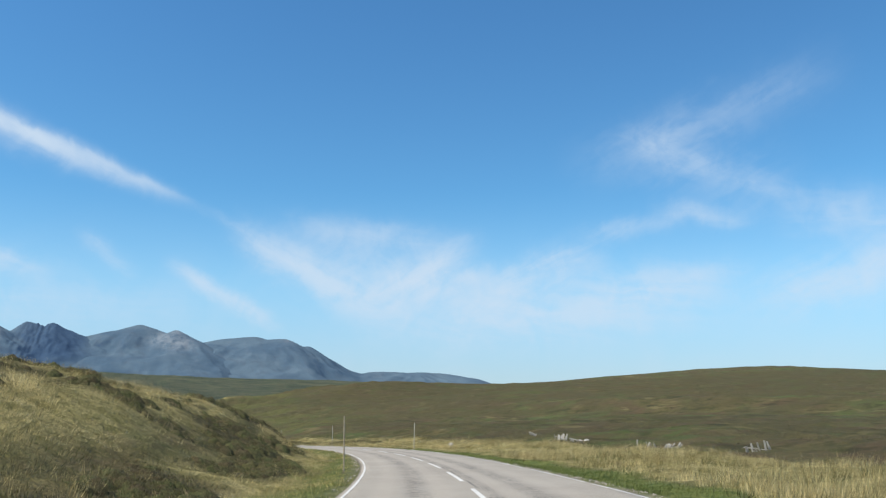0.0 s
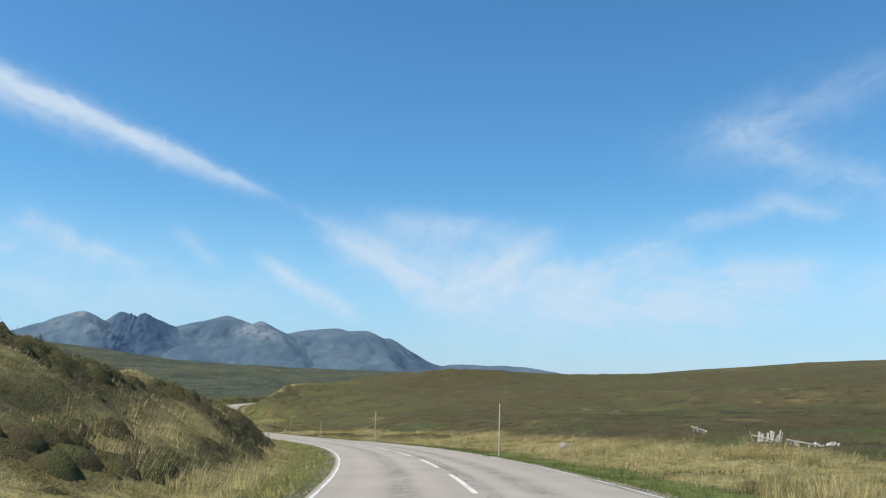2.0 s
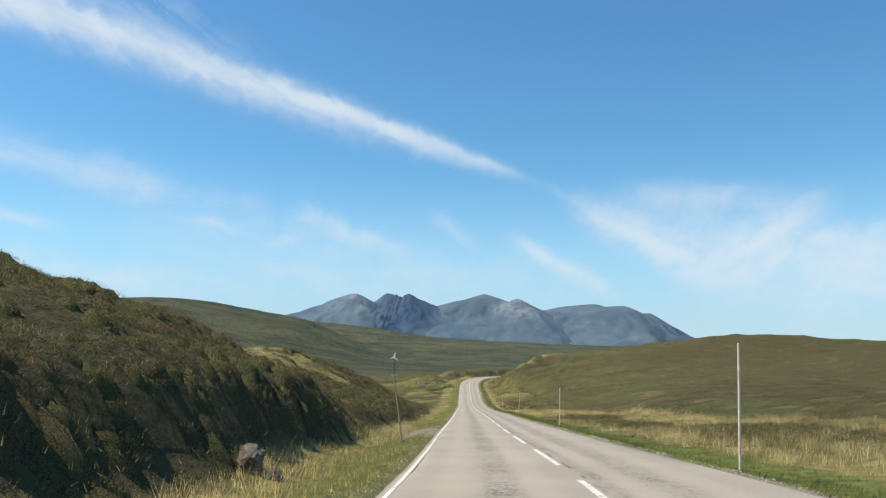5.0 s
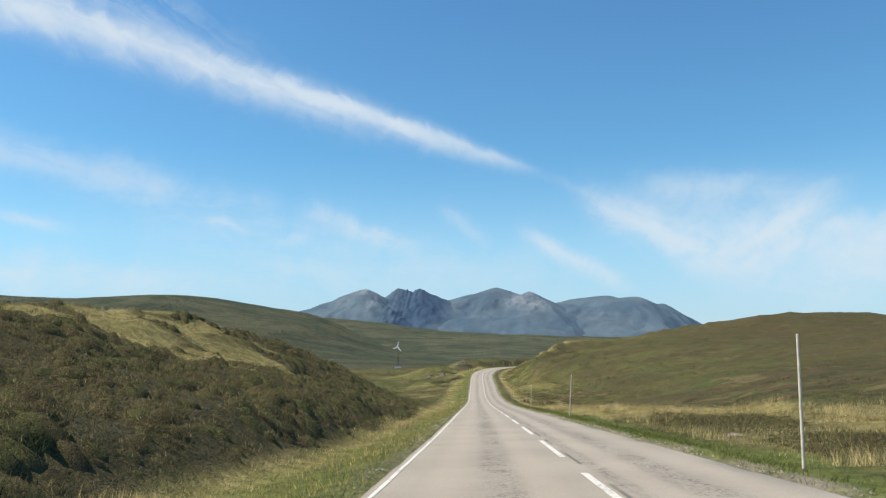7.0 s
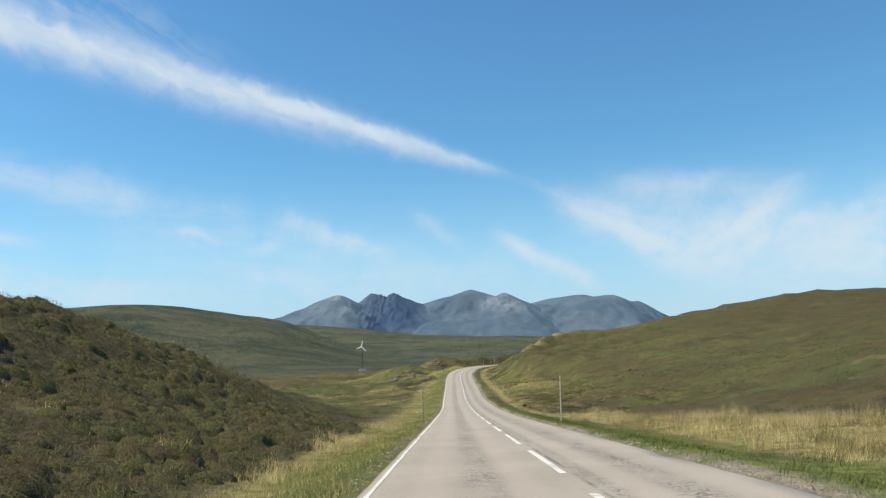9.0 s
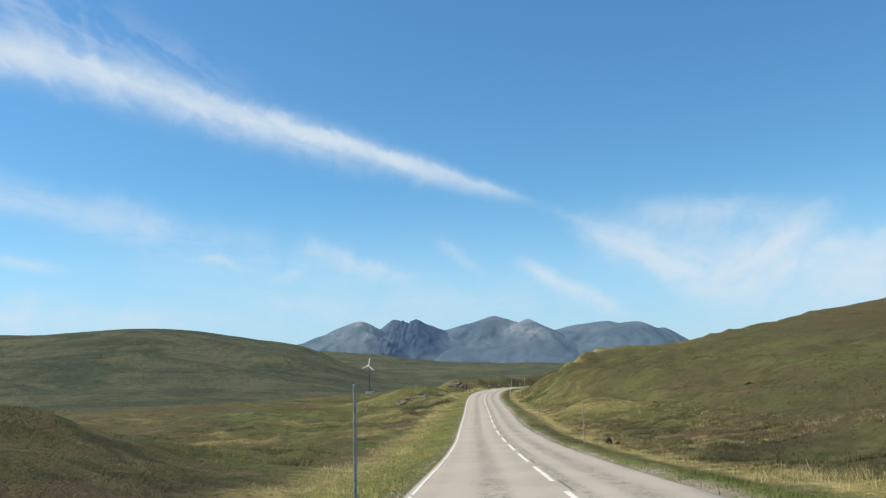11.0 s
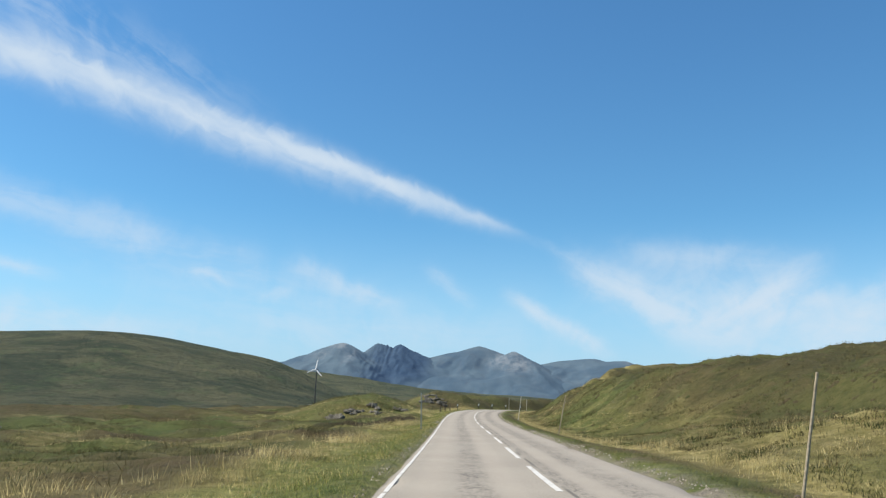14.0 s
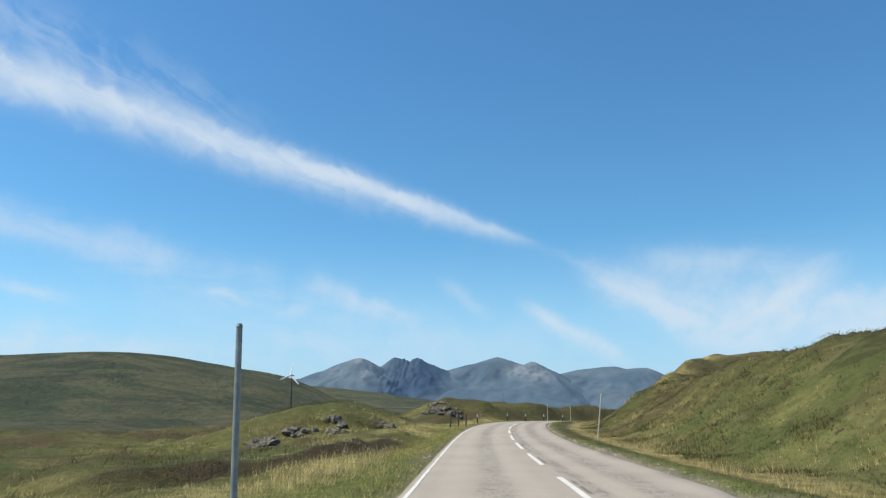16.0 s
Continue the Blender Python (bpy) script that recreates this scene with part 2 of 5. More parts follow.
def ground_material():
    """Moor: grass, heather and peat in patches; greener and shorter on the verge."""
    m, n, b = material("moorland", 0.95, 0.1)
    o = obj(n)
    verge, heath, farness = attr(n, "verge"), attr(n, "heath"), attr(n, "far")
    big, mid, small = n.noise(o, 0.02, 5.0, 0.6, 0.4), n.noise(o, 0.14, 7.0, 0.68, 0.6), n.noise(o, 2.2, 6.0, 0.7)
    grass = n.mix(n.ramp(mid, 0.36, 0.64), (0.084, 0.078, 0.032), (0.15, 0.13, 0.056))
    grass = n.mix(n.ramp(big, 0.44, 0.6), grass, (0.092, 0.1, 0.038))
    brown = n.mix(n.ramp(small, 0.3, 0.7), (0.05, 0.04, 0.02), (0.118, 0.093, 0.044))
    patch = n.ramp(n.math("ADD", n.math("MULTIPLY", big, 0.35), n.math("MULTIPLY", mid, 0.7)), 0.43, 0.58)
    moor = n.mix(n.math("MULTIPLY", patch, 0.6), grass, n.mix(0.4, brown, (0.16, 0.125, 0.065)))
    moor = n.mix(n.ramp(n.noise(o, 0.3, 9.0, 0.78, 0.6), 0.48, 0.6, 0.0, 0.85), moor, (0.05, 0.052, 0.02))
    moor = n.mix(n.ramp(n.noise(o, 0.7, 8.0, 0.75, 0.5), 0.56, 0.7, 0.0, 0.7), moor, (0.23, 0.185, 0.082))
    moor = n.mix(n.math("MULTIPLY", n.ramp(n.noise(o, 0.06, 7.0, 0.7, 0.6), 0.52, 0.64), 0.75), moor, (0.078, 0.112, 0.036))
    moor = n.mix(n.ramp(n.noise(o, 0.42, 8.0, 0.75, 0.3), 0.5, 0.6, 0.0, 0.6), moor, (0.118, 0.086, 0.05))
    moor = n.mix(n.ramp(n.noise(o, 1.25, 7.0, 0.75, 0.2), 0.53, 0.61, 0.0, 0.62), moor, (0.05, 0.052, 0.024))
    lying = n.xyz(n.math("MULTIPLY", n.split(o)[0], 0.7), n.math("MULTIPLY", n.split(o)[1], 0.8), n.math("MULTIPLY", n.split(o)[2], 3.0))
    moor = n.mix(n.ramp(n.noise(lying, 0.05, 4.0, 0.55, 0.5), 0.53, 0.63, 0.0, 0.75), moor, n.mix(small, (0.06, 0.09, 0.03), (0.115, 0.14, 0.05)))
    moor = n.mix(n.ramp(n.noise(lying, 0.11, 4.0, 0.55, 0.4), 0.51, 0.58, 0.0, 0.6), moor, n.mix(small, (0.07, 0.047, 0.03), (0.135, 0.093, 0.058)))
    moor = n.mix(n.ramp(n.noise(lying, 0.23, 4.0, 0.6, 0.4), 0.56, 0.62, 0.0, 0.7), moor, (0.042, 0.041, 0.021))
    moor = n.mix(n.ramp(n.noise(lying, 0.17, 4.0, 0.6, 0.8), 0.59, 0.66, 0.0, 0.6), moor, (0.2, 0.17, 0.08))
    dry = n.mix(n.ramp(n.noise(o, 1.4, 7.0, 0.7), 0.34, 0.66), (0.225, 0.195, 0.066), (0.47, 0.395, 0.17))
    moor = n.mix(n.math("MULTIPLY", attr(n, "straw"), 0.85), moor, dry)
    moor = n.mix(heath, moor, n.mix(n.ramp(small, 0.3, 0.7), (0.048, 0.044, 0.021), (0.12, 0.105, 0.052)))
    green = n.mix(n.ramp(n.noise(o, 1.8, 6.0, 0.7), 0.36, 0.64), (0.1, 0.14, 0.032), (0.22, 0.235, 0.07))
    moor = n.mix(verge, moor, green)
    moor = n.mix(n.math("MULTIPLY", attr(n, "shoulder"), n.ramp(n.noise(o, 1.1, 5.0, 0.7), 0.3, 0.5)), moor, n.mix(n.noise(o, 30.0, 3.0), (0.22, 0.19, 0.145), (0.42, 0.37, 0.29)))
    moor = n.mix(attr(n, "peat"), moor, n.mix(small, (0.034, 0.026, 0.016), (0.085, 0.064, 0.038)))
    lie = n.noise(n.xyz(n.math("MULTIPLY", n.split(o)[0], 0.55), n.split(o)[1], n.math("MULTIPLY", n.split(o)[2], 1.5)), 0.014, 9.0, 0.72, 0.9)
    # far slopes: moor colours with a blue-green aerial haze mixed into them
    distant = n.mix(n.ramp(lie, 0.4, 0.62), (0.066, 0.086, 0.058), (0.15, 0.15, 0.09))
    distant = n.mix(n.ramp(n.noise(o, 0.02, 8.0, 0.75, 0.6), 0.52, 0.66, 0.0, 0.75), distant, (0.098, 0.135, 0.07))
    distant = n.mix(n.ramp(n.noise(o, 0.05, 8.0, 0.8, 0.8), 0.56, 0.66, 0.0, 0.7), distant, (0.046, 0.05, 0.036))
    distant = n.mix(n.ramp(n.noise(o, 0.16, 8.0, 0.78, 0.4), 0.52, 0.6, 0.0, 0.55), distant, (0.05, 0.056, 0.038))
    distant = n.mix(n.ramp(n.noise(o, 0.11, 8.0, 0.78, 0.6), 0.55, 0.63, 0.0, 0.5), distant, (0.178, 0.16, 0.1))
    moor = n.mix(farness, moor, distant)
    n.put(b.inputs["Base Color"], n.mix(n.ramp(small, 0.38, 0.66, 0.0, 0.4), moor, n.mix(0.5, moor, (0.03, 0.027, 0.012))))
    relief = n.math("ADD", n.math("ADD", n.math("MULTIPLY", small, 2.2), n.math("MULTIPLY", n.noise(o, 9.0, 4.0, 0.7), 0.8)), n.math("MULTIPLY", n.noise(o, 0.35, 6.0, 0.7), n.math("MULTIPLY_ADD", farness, 22.0, 3.0)))
    relief = n.math("ADD", relief, n.math("MULTIPLY", n.noise(o, 0.045, 8.0, 0.72, 0.5), n.math("MULTIPLY", farness, 110.0)))
    bump(n, b, relief, 0.9, 0.18)
    return m


def blade_material(name, dark, light, dry, share, through_light=0.3, patches=()):
    """Thin leaves that let some light through; patches of fresh and dry growth."""
    m, n, b = material(name, 0.8, 0.15)
    r = n.add("ShaderNodeNewGeometry").outputs["Random Per Island"]
    o = obj(n)
    area = n.math("ADD", n.math("MULTIPLY", n.noise(o, 0.2, 5.0, 0.65), 0.6), n.math("MULTIPLY", n.noise(o, 1.1, 4.0, 0.65), 0.4))
    c = n.mix(n.ramp(n.math("ADD", n.math("MULTIPLY", r, 0.4), n.math("ADD", n.math("MULTIPLY", n.noise(o, 0.5, 5.0, 0.7), 0.5), n.math("MULTIPLY", n.noise(o, 2.6, 3.0, 0.6), 0.6))), 0.5, 1.0), dark, light)
    pick = n.ramp(n.math("ADD", n.math("MULTIPLY", r, 0.3), area), 0.85 - share, 1.05 - share)
    c = n.mix(pick, c, dry)
    x, y, z = n.split(o)
    for k, (colour, size, share_of) in enumerate(patches):
        place = n.xyz(n.math("ADD", x, 37.0 * k), y, n.math("MULTIPLY", z, 1.5))
        where = n.ramp(n.math("ADD", n.noise(place, 1.0 / size, 6.0, 0.68, 0.5), n.math("MULTIPLY", r, 0.06)), 0.56 - 0.2 * share_of, 0.63 - 0.2 * share_of)
        c = n.mix(n.math("MULTIPLY", where, 0.8), c, n.mix(r, colour, tuple(0.6 * v for v in colour)))
    n.put(b.inputs["Base Color"], c)
    thin = n.add("ShaderNodeBsdfTranslucent")
    n.put(thin.inputs["Color"], c)
    both = n.add("ShaderNodeMixShader")
    both.inputs[0].default_value = through_light
    n.t.links.new(b.outputs[0], both.inputs[1])
    n.t.links.new(thin.outputs[0], both.inputs[2])
    n.t.links.new(both.outputs[0], m.node_tree.nodes["Material Output"].inputs[0])
    return m


def rock_material(name, lo, hi, lichen=0.3):
    m, n, b = material(name, 0.9, 0.2)
    o = obj(n)
    v = n.noise(o, 2.5, 8.0, 0.7)
    c = n.mix(n.ramp(v, 0.3, 0.7), lo, hi)
    c = n.mix(n.ramp(n.noise(o, 6.0, 4.0), 0.58, 0.66, 0.0, lichen), c, (0.42, 0.42, 0.38))
    n.put(b.inputs["Base Color"], c)
    bump(n, b, n.noise(o, 6.0, 8.0, 0.8), 1.0, 0.12)
    return m


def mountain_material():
    m, n, b = material("hazy_mountain_rock", 0.95, 0.1)
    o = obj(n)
    crag_dark, up = attr(n, "crag_dark"), attr(n, "up")
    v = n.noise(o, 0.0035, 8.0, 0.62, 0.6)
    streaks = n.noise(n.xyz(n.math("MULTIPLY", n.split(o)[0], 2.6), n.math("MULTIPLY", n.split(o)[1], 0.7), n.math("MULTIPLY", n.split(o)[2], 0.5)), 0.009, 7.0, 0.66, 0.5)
    # rock tones with the blue of distance haze put into the base colour
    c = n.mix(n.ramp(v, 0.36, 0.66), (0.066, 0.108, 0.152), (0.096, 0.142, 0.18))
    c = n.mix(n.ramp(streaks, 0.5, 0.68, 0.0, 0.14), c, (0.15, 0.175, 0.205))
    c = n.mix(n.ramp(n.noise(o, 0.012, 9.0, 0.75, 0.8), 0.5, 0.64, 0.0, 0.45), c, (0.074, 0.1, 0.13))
    # dark crag rock, with the shade on its faces put into the colour
    c = n.mix(n.math("MULTIPLY", crag_dark, n.ramp(n.noise(o, 0.05, 8.0, 0.8), 0.4, 0.6, 0.75, 0.95)), c, (0.036, 0.068, 0.122))
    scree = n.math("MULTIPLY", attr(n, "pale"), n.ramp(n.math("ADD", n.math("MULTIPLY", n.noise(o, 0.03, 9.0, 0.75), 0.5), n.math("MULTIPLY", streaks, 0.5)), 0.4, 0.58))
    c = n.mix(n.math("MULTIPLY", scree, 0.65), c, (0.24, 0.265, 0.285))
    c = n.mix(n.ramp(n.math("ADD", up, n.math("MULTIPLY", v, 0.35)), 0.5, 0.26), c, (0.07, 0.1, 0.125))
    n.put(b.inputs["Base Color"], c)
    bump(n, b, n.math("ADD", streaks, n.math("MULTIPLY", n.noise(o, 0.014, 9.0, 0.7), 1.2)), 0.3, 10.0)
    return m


def heather_body():
    """Tight heather seen as a mass: fine dark and light flecks, greener and browner bushes."""
    m, n, b = material("heather_mounds", 0.95, 0.05)
    o = obj(n)
    fleck = n.noise(o, 30.0, 4.0, 0.75)
    bush = n.noise(o, 1.3, 4.0, 0.65)
    c = n.mix(n.ramp(bush, 0.36, 0.64), (0.098, 0.078, 0.044), (0.094, 0.104, 0.041))
    c = n.mix(n.ramp(fleck, 0.46, 0.6, 0.0, 0.85), c, (0.035, 0.033, 0.017))
    c = n.mix(n.ramp(n.noise(o, 46.0, 3.0, 0.7), 0.56, 0.68, 0.0, 0.6), c, (0.27, 0.235, 0.125))
    n.put(b.inputs["Base Color"], c)
    bump(n, b, n.math("ADD", fleck, n.math("MULTIPLY", n.noise(o, 9.0, 4.0, 0.6), 1.5)), 0.8, 0.09)
    return m


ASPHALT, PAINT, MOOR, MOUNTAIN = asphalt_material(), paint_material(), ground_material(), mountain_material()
GREEN = blade_material("green_verge_grass", (0.12, 0.165, 0.042), (0.215, 0.245, 0.075), (0.38, 0.33, 0.14), 0.1)
VERGE = blade_material("dry_verge_grass", (0.15, 0.2, 0.05), (0.31, 0.33, 0.1), (0.55, 0.47, 0.21), 0.3, 0.35)
STRAW = blade_material("dry_moor_grass", (0.3, 0.262, 0.095), (0.56, 0.475, 0.2), (0.78, 0.66, 0.34), 0.44, 0.45, [((0.15, 0.165, 0.05), 3.2, 0.14), ((0.2, 0.15, 0.07), 1.2, 0.04)])
OLIVE = blade_material("olive_moor_grass", (0.058, 0.068, 0.022), (0.134, 0.132, 0.05), (0.25, 0.215, 0.092), 0.24, 0.3, [((0.125, 0.09, 0.05), 7.0, 0.3), ((0.072, 0.115, 0.034), 5.0, 0.2), ((0.065, 0.055, 0.03), 1.6, 0.05), ((0.06, 0.1, 0.03), 1.0, 0.08)])
HEATH = blade_material("heather_sprigs", (0.07, 0.074, 0.03), (0.2, 0.188, 0.08), (0.22, 0.175, 0.105), 0.22, 0.3)
RUSH = blade_material("green_rushes", (0.06, 0.1, 0.03), (0.115, 0.16, 0.05), (0.24, 0.21, 0.09), 0.14, 0.35)
MOUND = heather_body()
HILL = blade_material("rough_hill_grass", (0.058, 0.06, 0.024), (0.132, 0.118, 0.05), (0.29, 0.235, 0.11), 0.24, 0.4, [((0.115, 0.08, 0.046), 5.0, 0.5), ((0.058, 0.09, 0.027), 5.0, 0.42), ((0.06, 0.048, 0.026), 1.3, 0.22)])
ROCK = rock_material("grey_lichened_rock", (0.05, 0.045, 0.035), (0.28, 0.255, 0.2), 0.5)
STONE = rock_material("pale_weathered_stone", (0.13, 0.115, 0.09), (0.34, 0.305, 0.245), 0.4)
PALE_STONE = rock_material("sun_bleached_stone", (0.32, 0.29, 0.24), (0.55, 0.5, 0.42), 0.2)
GRAVEL = rock_material("pale_roadside_gravel", (0.34, 0.3, 0.25), (0.6, 0.55, 0.47), 0.1)
PALE_POLE = plain("weathered_pale_paint", (0.56, 0.52, 0.44), 0.7, 0.18, 7.0)
ASH_POLE = plain("bare_ash_wood", (0.36, 0.3, 0.21), 0.8, 0.25, 9.0, relief=0.003)
GREY_POLE = plain("galvanised_grey_tube", (0.26, 0.28, 0.27), 0.55, 0.2, 8.0, metal=0.35)
CONCRETE = plain("pale_concrete", (0.5, 0.47, 0.42), 0.9, 0.2, 4.0, relief=0.004)
WHITE = plain("white_fibreglass", (0.8, 0.8, 0.8), 0.35, 0.04, 3.0)
DARK = plain("dark_tarred_steel", (0.05, 0.048, 0.045), 0.6, 0.3, 5.0)
OLD_WOOD = plain("silvered_old_wood", (0.4, 0.375, 0.33), 0.85, 0.3, 5.0, relief=0.004)
BROWN_WOOD = plain("dark_fence_wood", (0.09, 0.07, 0.05), 0.85, 0.3, 6.0, relief=0.004)
BOG_WOOD = plain("black_bog_wood", (0.03, 0.025, 0.02), 0.9, 0.35, 5.0, relief=0.006)
BLACK = plain("black_plastic", (0.03, 0.03, 0.03), 0.5, 0.2)
REFLECT = plain("white_reflector", (0.75, 0.75, 0.72), 0.4, 0.05)

# ---- the lie of the land ----
# the road's centre line: y, x, z
ROAD = [(-60, -26.1, 2.59), (-30, -10.95, 1.39), (0, 1.25, 0.17), (30, 11.25, -1.13), (60, 17.95, -2.28), (90, 20.62, -3.48), (120, 20.26, -4.74),
        (150, 19.62, -5.94), (180, 18.87, -7.08), (210, 18.11, -8.26), (240, 17.33, -9.23), (270, 16.38, -9.46), (300, 15.66, -8.91), (322, 15.08, -8.38),
        (344, 14.59, -7.72), (366, 14.73, -6.87), (384, 16.01, -6.19), (400, 18.86, -5.71), (416, 24.45, -5.38), (432, 33.1, -5.23), (452, 47.71, -5.2), (480, 71.55, -5.2)]


def spline(xk, yk):
    """A natural cubic through the knots."""
    xk, yk = np.asarray(xk, float), np.asarray(yk, float)
    n, h = len(xk), np.diff(xk)
    a, b = np.eye(n), np.zeros(n)
    for i in range(1, n - 1):
        a[i, i - 1:i + 2] = h[i - 1], 2 * (h[i - 1] + h[i]), h[i]
        b[i] = 6 * ((yk[i + 1] - yk[i]) / h[i] - (yk[i] - yk[i - 1]) / h[i - 1])
    m = np.linalg.solve(a, b)

    def value(x):
        x = np.asarray(x, float)
        i = np.clip(np.searchsorted(xk, x) - 1, 0, n - 2)
        t, g = x - xk[i], h[i]
        return yk[i] + t * ((yk[i + 1] - yk[i]) / g - g * (2 * m[i] + m[i + 1]) / 6) + t * t * m[i] / 2 + t ** 3 * (m[i + 1] - m[i]) / (6 * g)
    return value


road_x, road_z = spline([r[0] for r in ROAD], [r[1] for r in ROAD]), spline([r[0] for r in ROAD], [r[2] for r in ROAD])
YS = np.arange(-60, 480.01, 1.0)
XS, ZS = road_x(YS), road_z(YS)
TURN = np.arctan(np.gradient(XS, YS))
ALONG = np.concatenate([[0], np.cumsum(np.hypot(np.diff(XS), np.diff(YS)))])
HALF = 3.05                                  # half of the paved width, as a rule


def margin(d, y):
    """Metres from the centre line, as if the paving ended at HALF everywhere: it is wider on the bend and narrower after it."""
    right = np.interp(y, [0, 60, 95, 130, 160, 250, 290, 325, 480], [3.62, 3.6, 3.48, 3.0, 2.66, 2.46, 2.42, 2.6, 2.7])
    left = np.interp(y, [0, 225, 255, 320, 480], [3.15, 3.15, 2.88, 2.96, 3.0])
    return np.abs(d) - np.where(d > 0, right, left) + HALF


def smooth(a, b, v):
    t = np.clip((v - a) / (b - a), 0, 1)
    return t * t * (3 - 2 * t)


TABLE = np.random.RandomState(4).rand(256, 256)


def value_noise(x, y):
    xi, yi = np.floor(x).astype(int), np.floor(y).astype(int)
    u, v = x - xi, y - yi
    u, v = u * u * (3 - 2 * u), v * v * (3 - 2 * v)
    p = lambda i, j: TABLE[(xi + i) % 256, (yi + j) % 256]
    return (p(0, 0) * (1 - u) + p(1, 0) * u) * (1 - v) + (p(0, 1) * (1 - u) + p(1, 1) * u) * v - 0.5


def fbm(x, y, octaves=4, gain=0.5):
    s, a = 0, 1.0
    for k in range(octaves):
        s, a = s + a * value_noise(x * 2 ** k + 17.3 * k, y * 2 ** k + 9.1 * k), a * gain
    return s


# rounded rises: x, y, height, two half widths, turn
RIGHT_RISES = [(104.5, 380.2, 6.2, 15.2, 33.9, 103.7), (71.8, 232.3, 2.5, 30.9, 32.7, 18.9), (86.3, 423.4, 4.2, 61.6, 7.6, 2.1), (141.3, 190.7, 5.3, 15.6, 122.8, 32.1), (48.5, 391.9, -4.7, 12.5, 32.4, -28.5), (443, 504, 33.3, 110.4, 183.6, 46.3), (247.7, 351.4, 17.6, 111, 191.2, 47.1), (82.3, 121, 2.9, 41.3, 42.3, -2.6), (34.3, 337.4, -0.5, 6.5, 2.2, -18.5), (45.9, 342.9, -0.2, 10.7, 12, -11), (30.5, 391.7, -0.8, 2.8, 10.3, 3.2), (37.2, 410.6, -0.4, 2.7, 2.8, 22.7), (69.9, 377.5, -0.7, 11.9, 4.8, 88.8), (31.4, 368.4, -0.6, 9.2, 12.1, -63.6), (35.4, 328, -0.7, 6.9, 2.7, 65), (41.8, 421, -0.9, 2.2, 22.7, 10.3), (429.9, 468, 1.7, 16, 30, 0)]
LEFT_RISES = [(-9.3, 42.9, 4.7, 9.7, 23.4, -12.1), (20.9, 83.7, 5.6, 11.8, 28.7, -8.2), (-17.8, 117.4, 5.1, 25.7, 13.8, -7.2), (-2.9, 127.7, 3.7, 6.0, 26.2, -19.4), (0.2, 169.2, 2.0, 9.4, 13.9, -0.3), (-5.3, 190.1, 6.5, 6.0, 28.7, -9.2), (6.9, 208.0, 0.6, 8.5, 13.5, -0.4), (-2.0, 376, 3.0, 6, 8, 0), (0.6, 367, 0.9, 2.4, 3.0, 0), (-3.2, 364, 0.8, 2.2, 2.5, 0), (4.4, 374, 0.7, 2.2, 3, 0), (7.5, 411, 3.4, 6, 6, 0), (14, 427, 3.0, 8, 7, 0), (25, 442, 2.8, 10, 7, 0), (37, 456, 2.4, 11, 7, 0), (-19, 430, 0.3, 14, 14, 0)]
FAR_RISES = [(-439, 1400, 97, 182, 210, -2), (-905, 1420, 110, 234, 260, -2), (-258, 1430, 18.7, 60, 180, 5), (-1500, 1450, 105, 330, 320, 0),
             (-674, 2900, 128, 374, 450, 0), (-164, 2900, 51, 521, 450, 0), (575, 2950, 60, 423, 450, 0), (1600, 2600, 50, 600, 500, 0)]


def rises(rows, x, y):
    z = 0
    for cx, cy, a, sx, sy, r in rows:
        c, s = math.cos(radians(r)), math.sin(radians(r))
        u, v = (x - cx) * c + (y - cy) * s, (y - cy) * c - (x - cx) * s
        z = z + a * np.exp(-0.5 * ((u / sx) ** 2 + (v / sy) ** 2))
    return z


def lateral(x, y):
    """Metres from the road's centre line, positive to its right."""
    yc = np.clip(y, -60, 480)
    return (x - np.interp(yc, YS, XS)) * np.cos(np.interp(yc, YS, TURN))


def ditch_offset(x, y, d):
    return d + np.interp(y, [326, 331, 334, 338.8, 348, 362], [13.5, 10.5, 8.5, 6.8, 6.0, 5.4]) + 0.7 * fbm(x / 3, y / 3, 2)


def peat_ditch(x, y, d):
    """The black face of a drain that slants away from the road."""
    return np.exp(-((ditch_offset(x, y, d) + 0.3) / 0.85) ** 4) * smooth(327, 331, y) * smooth(360, 346, y) * (0.6 + 0.4 * smooth(-0.2, 0.02, fbm(x / 1.3 + 17, y / 2.2, 2)))


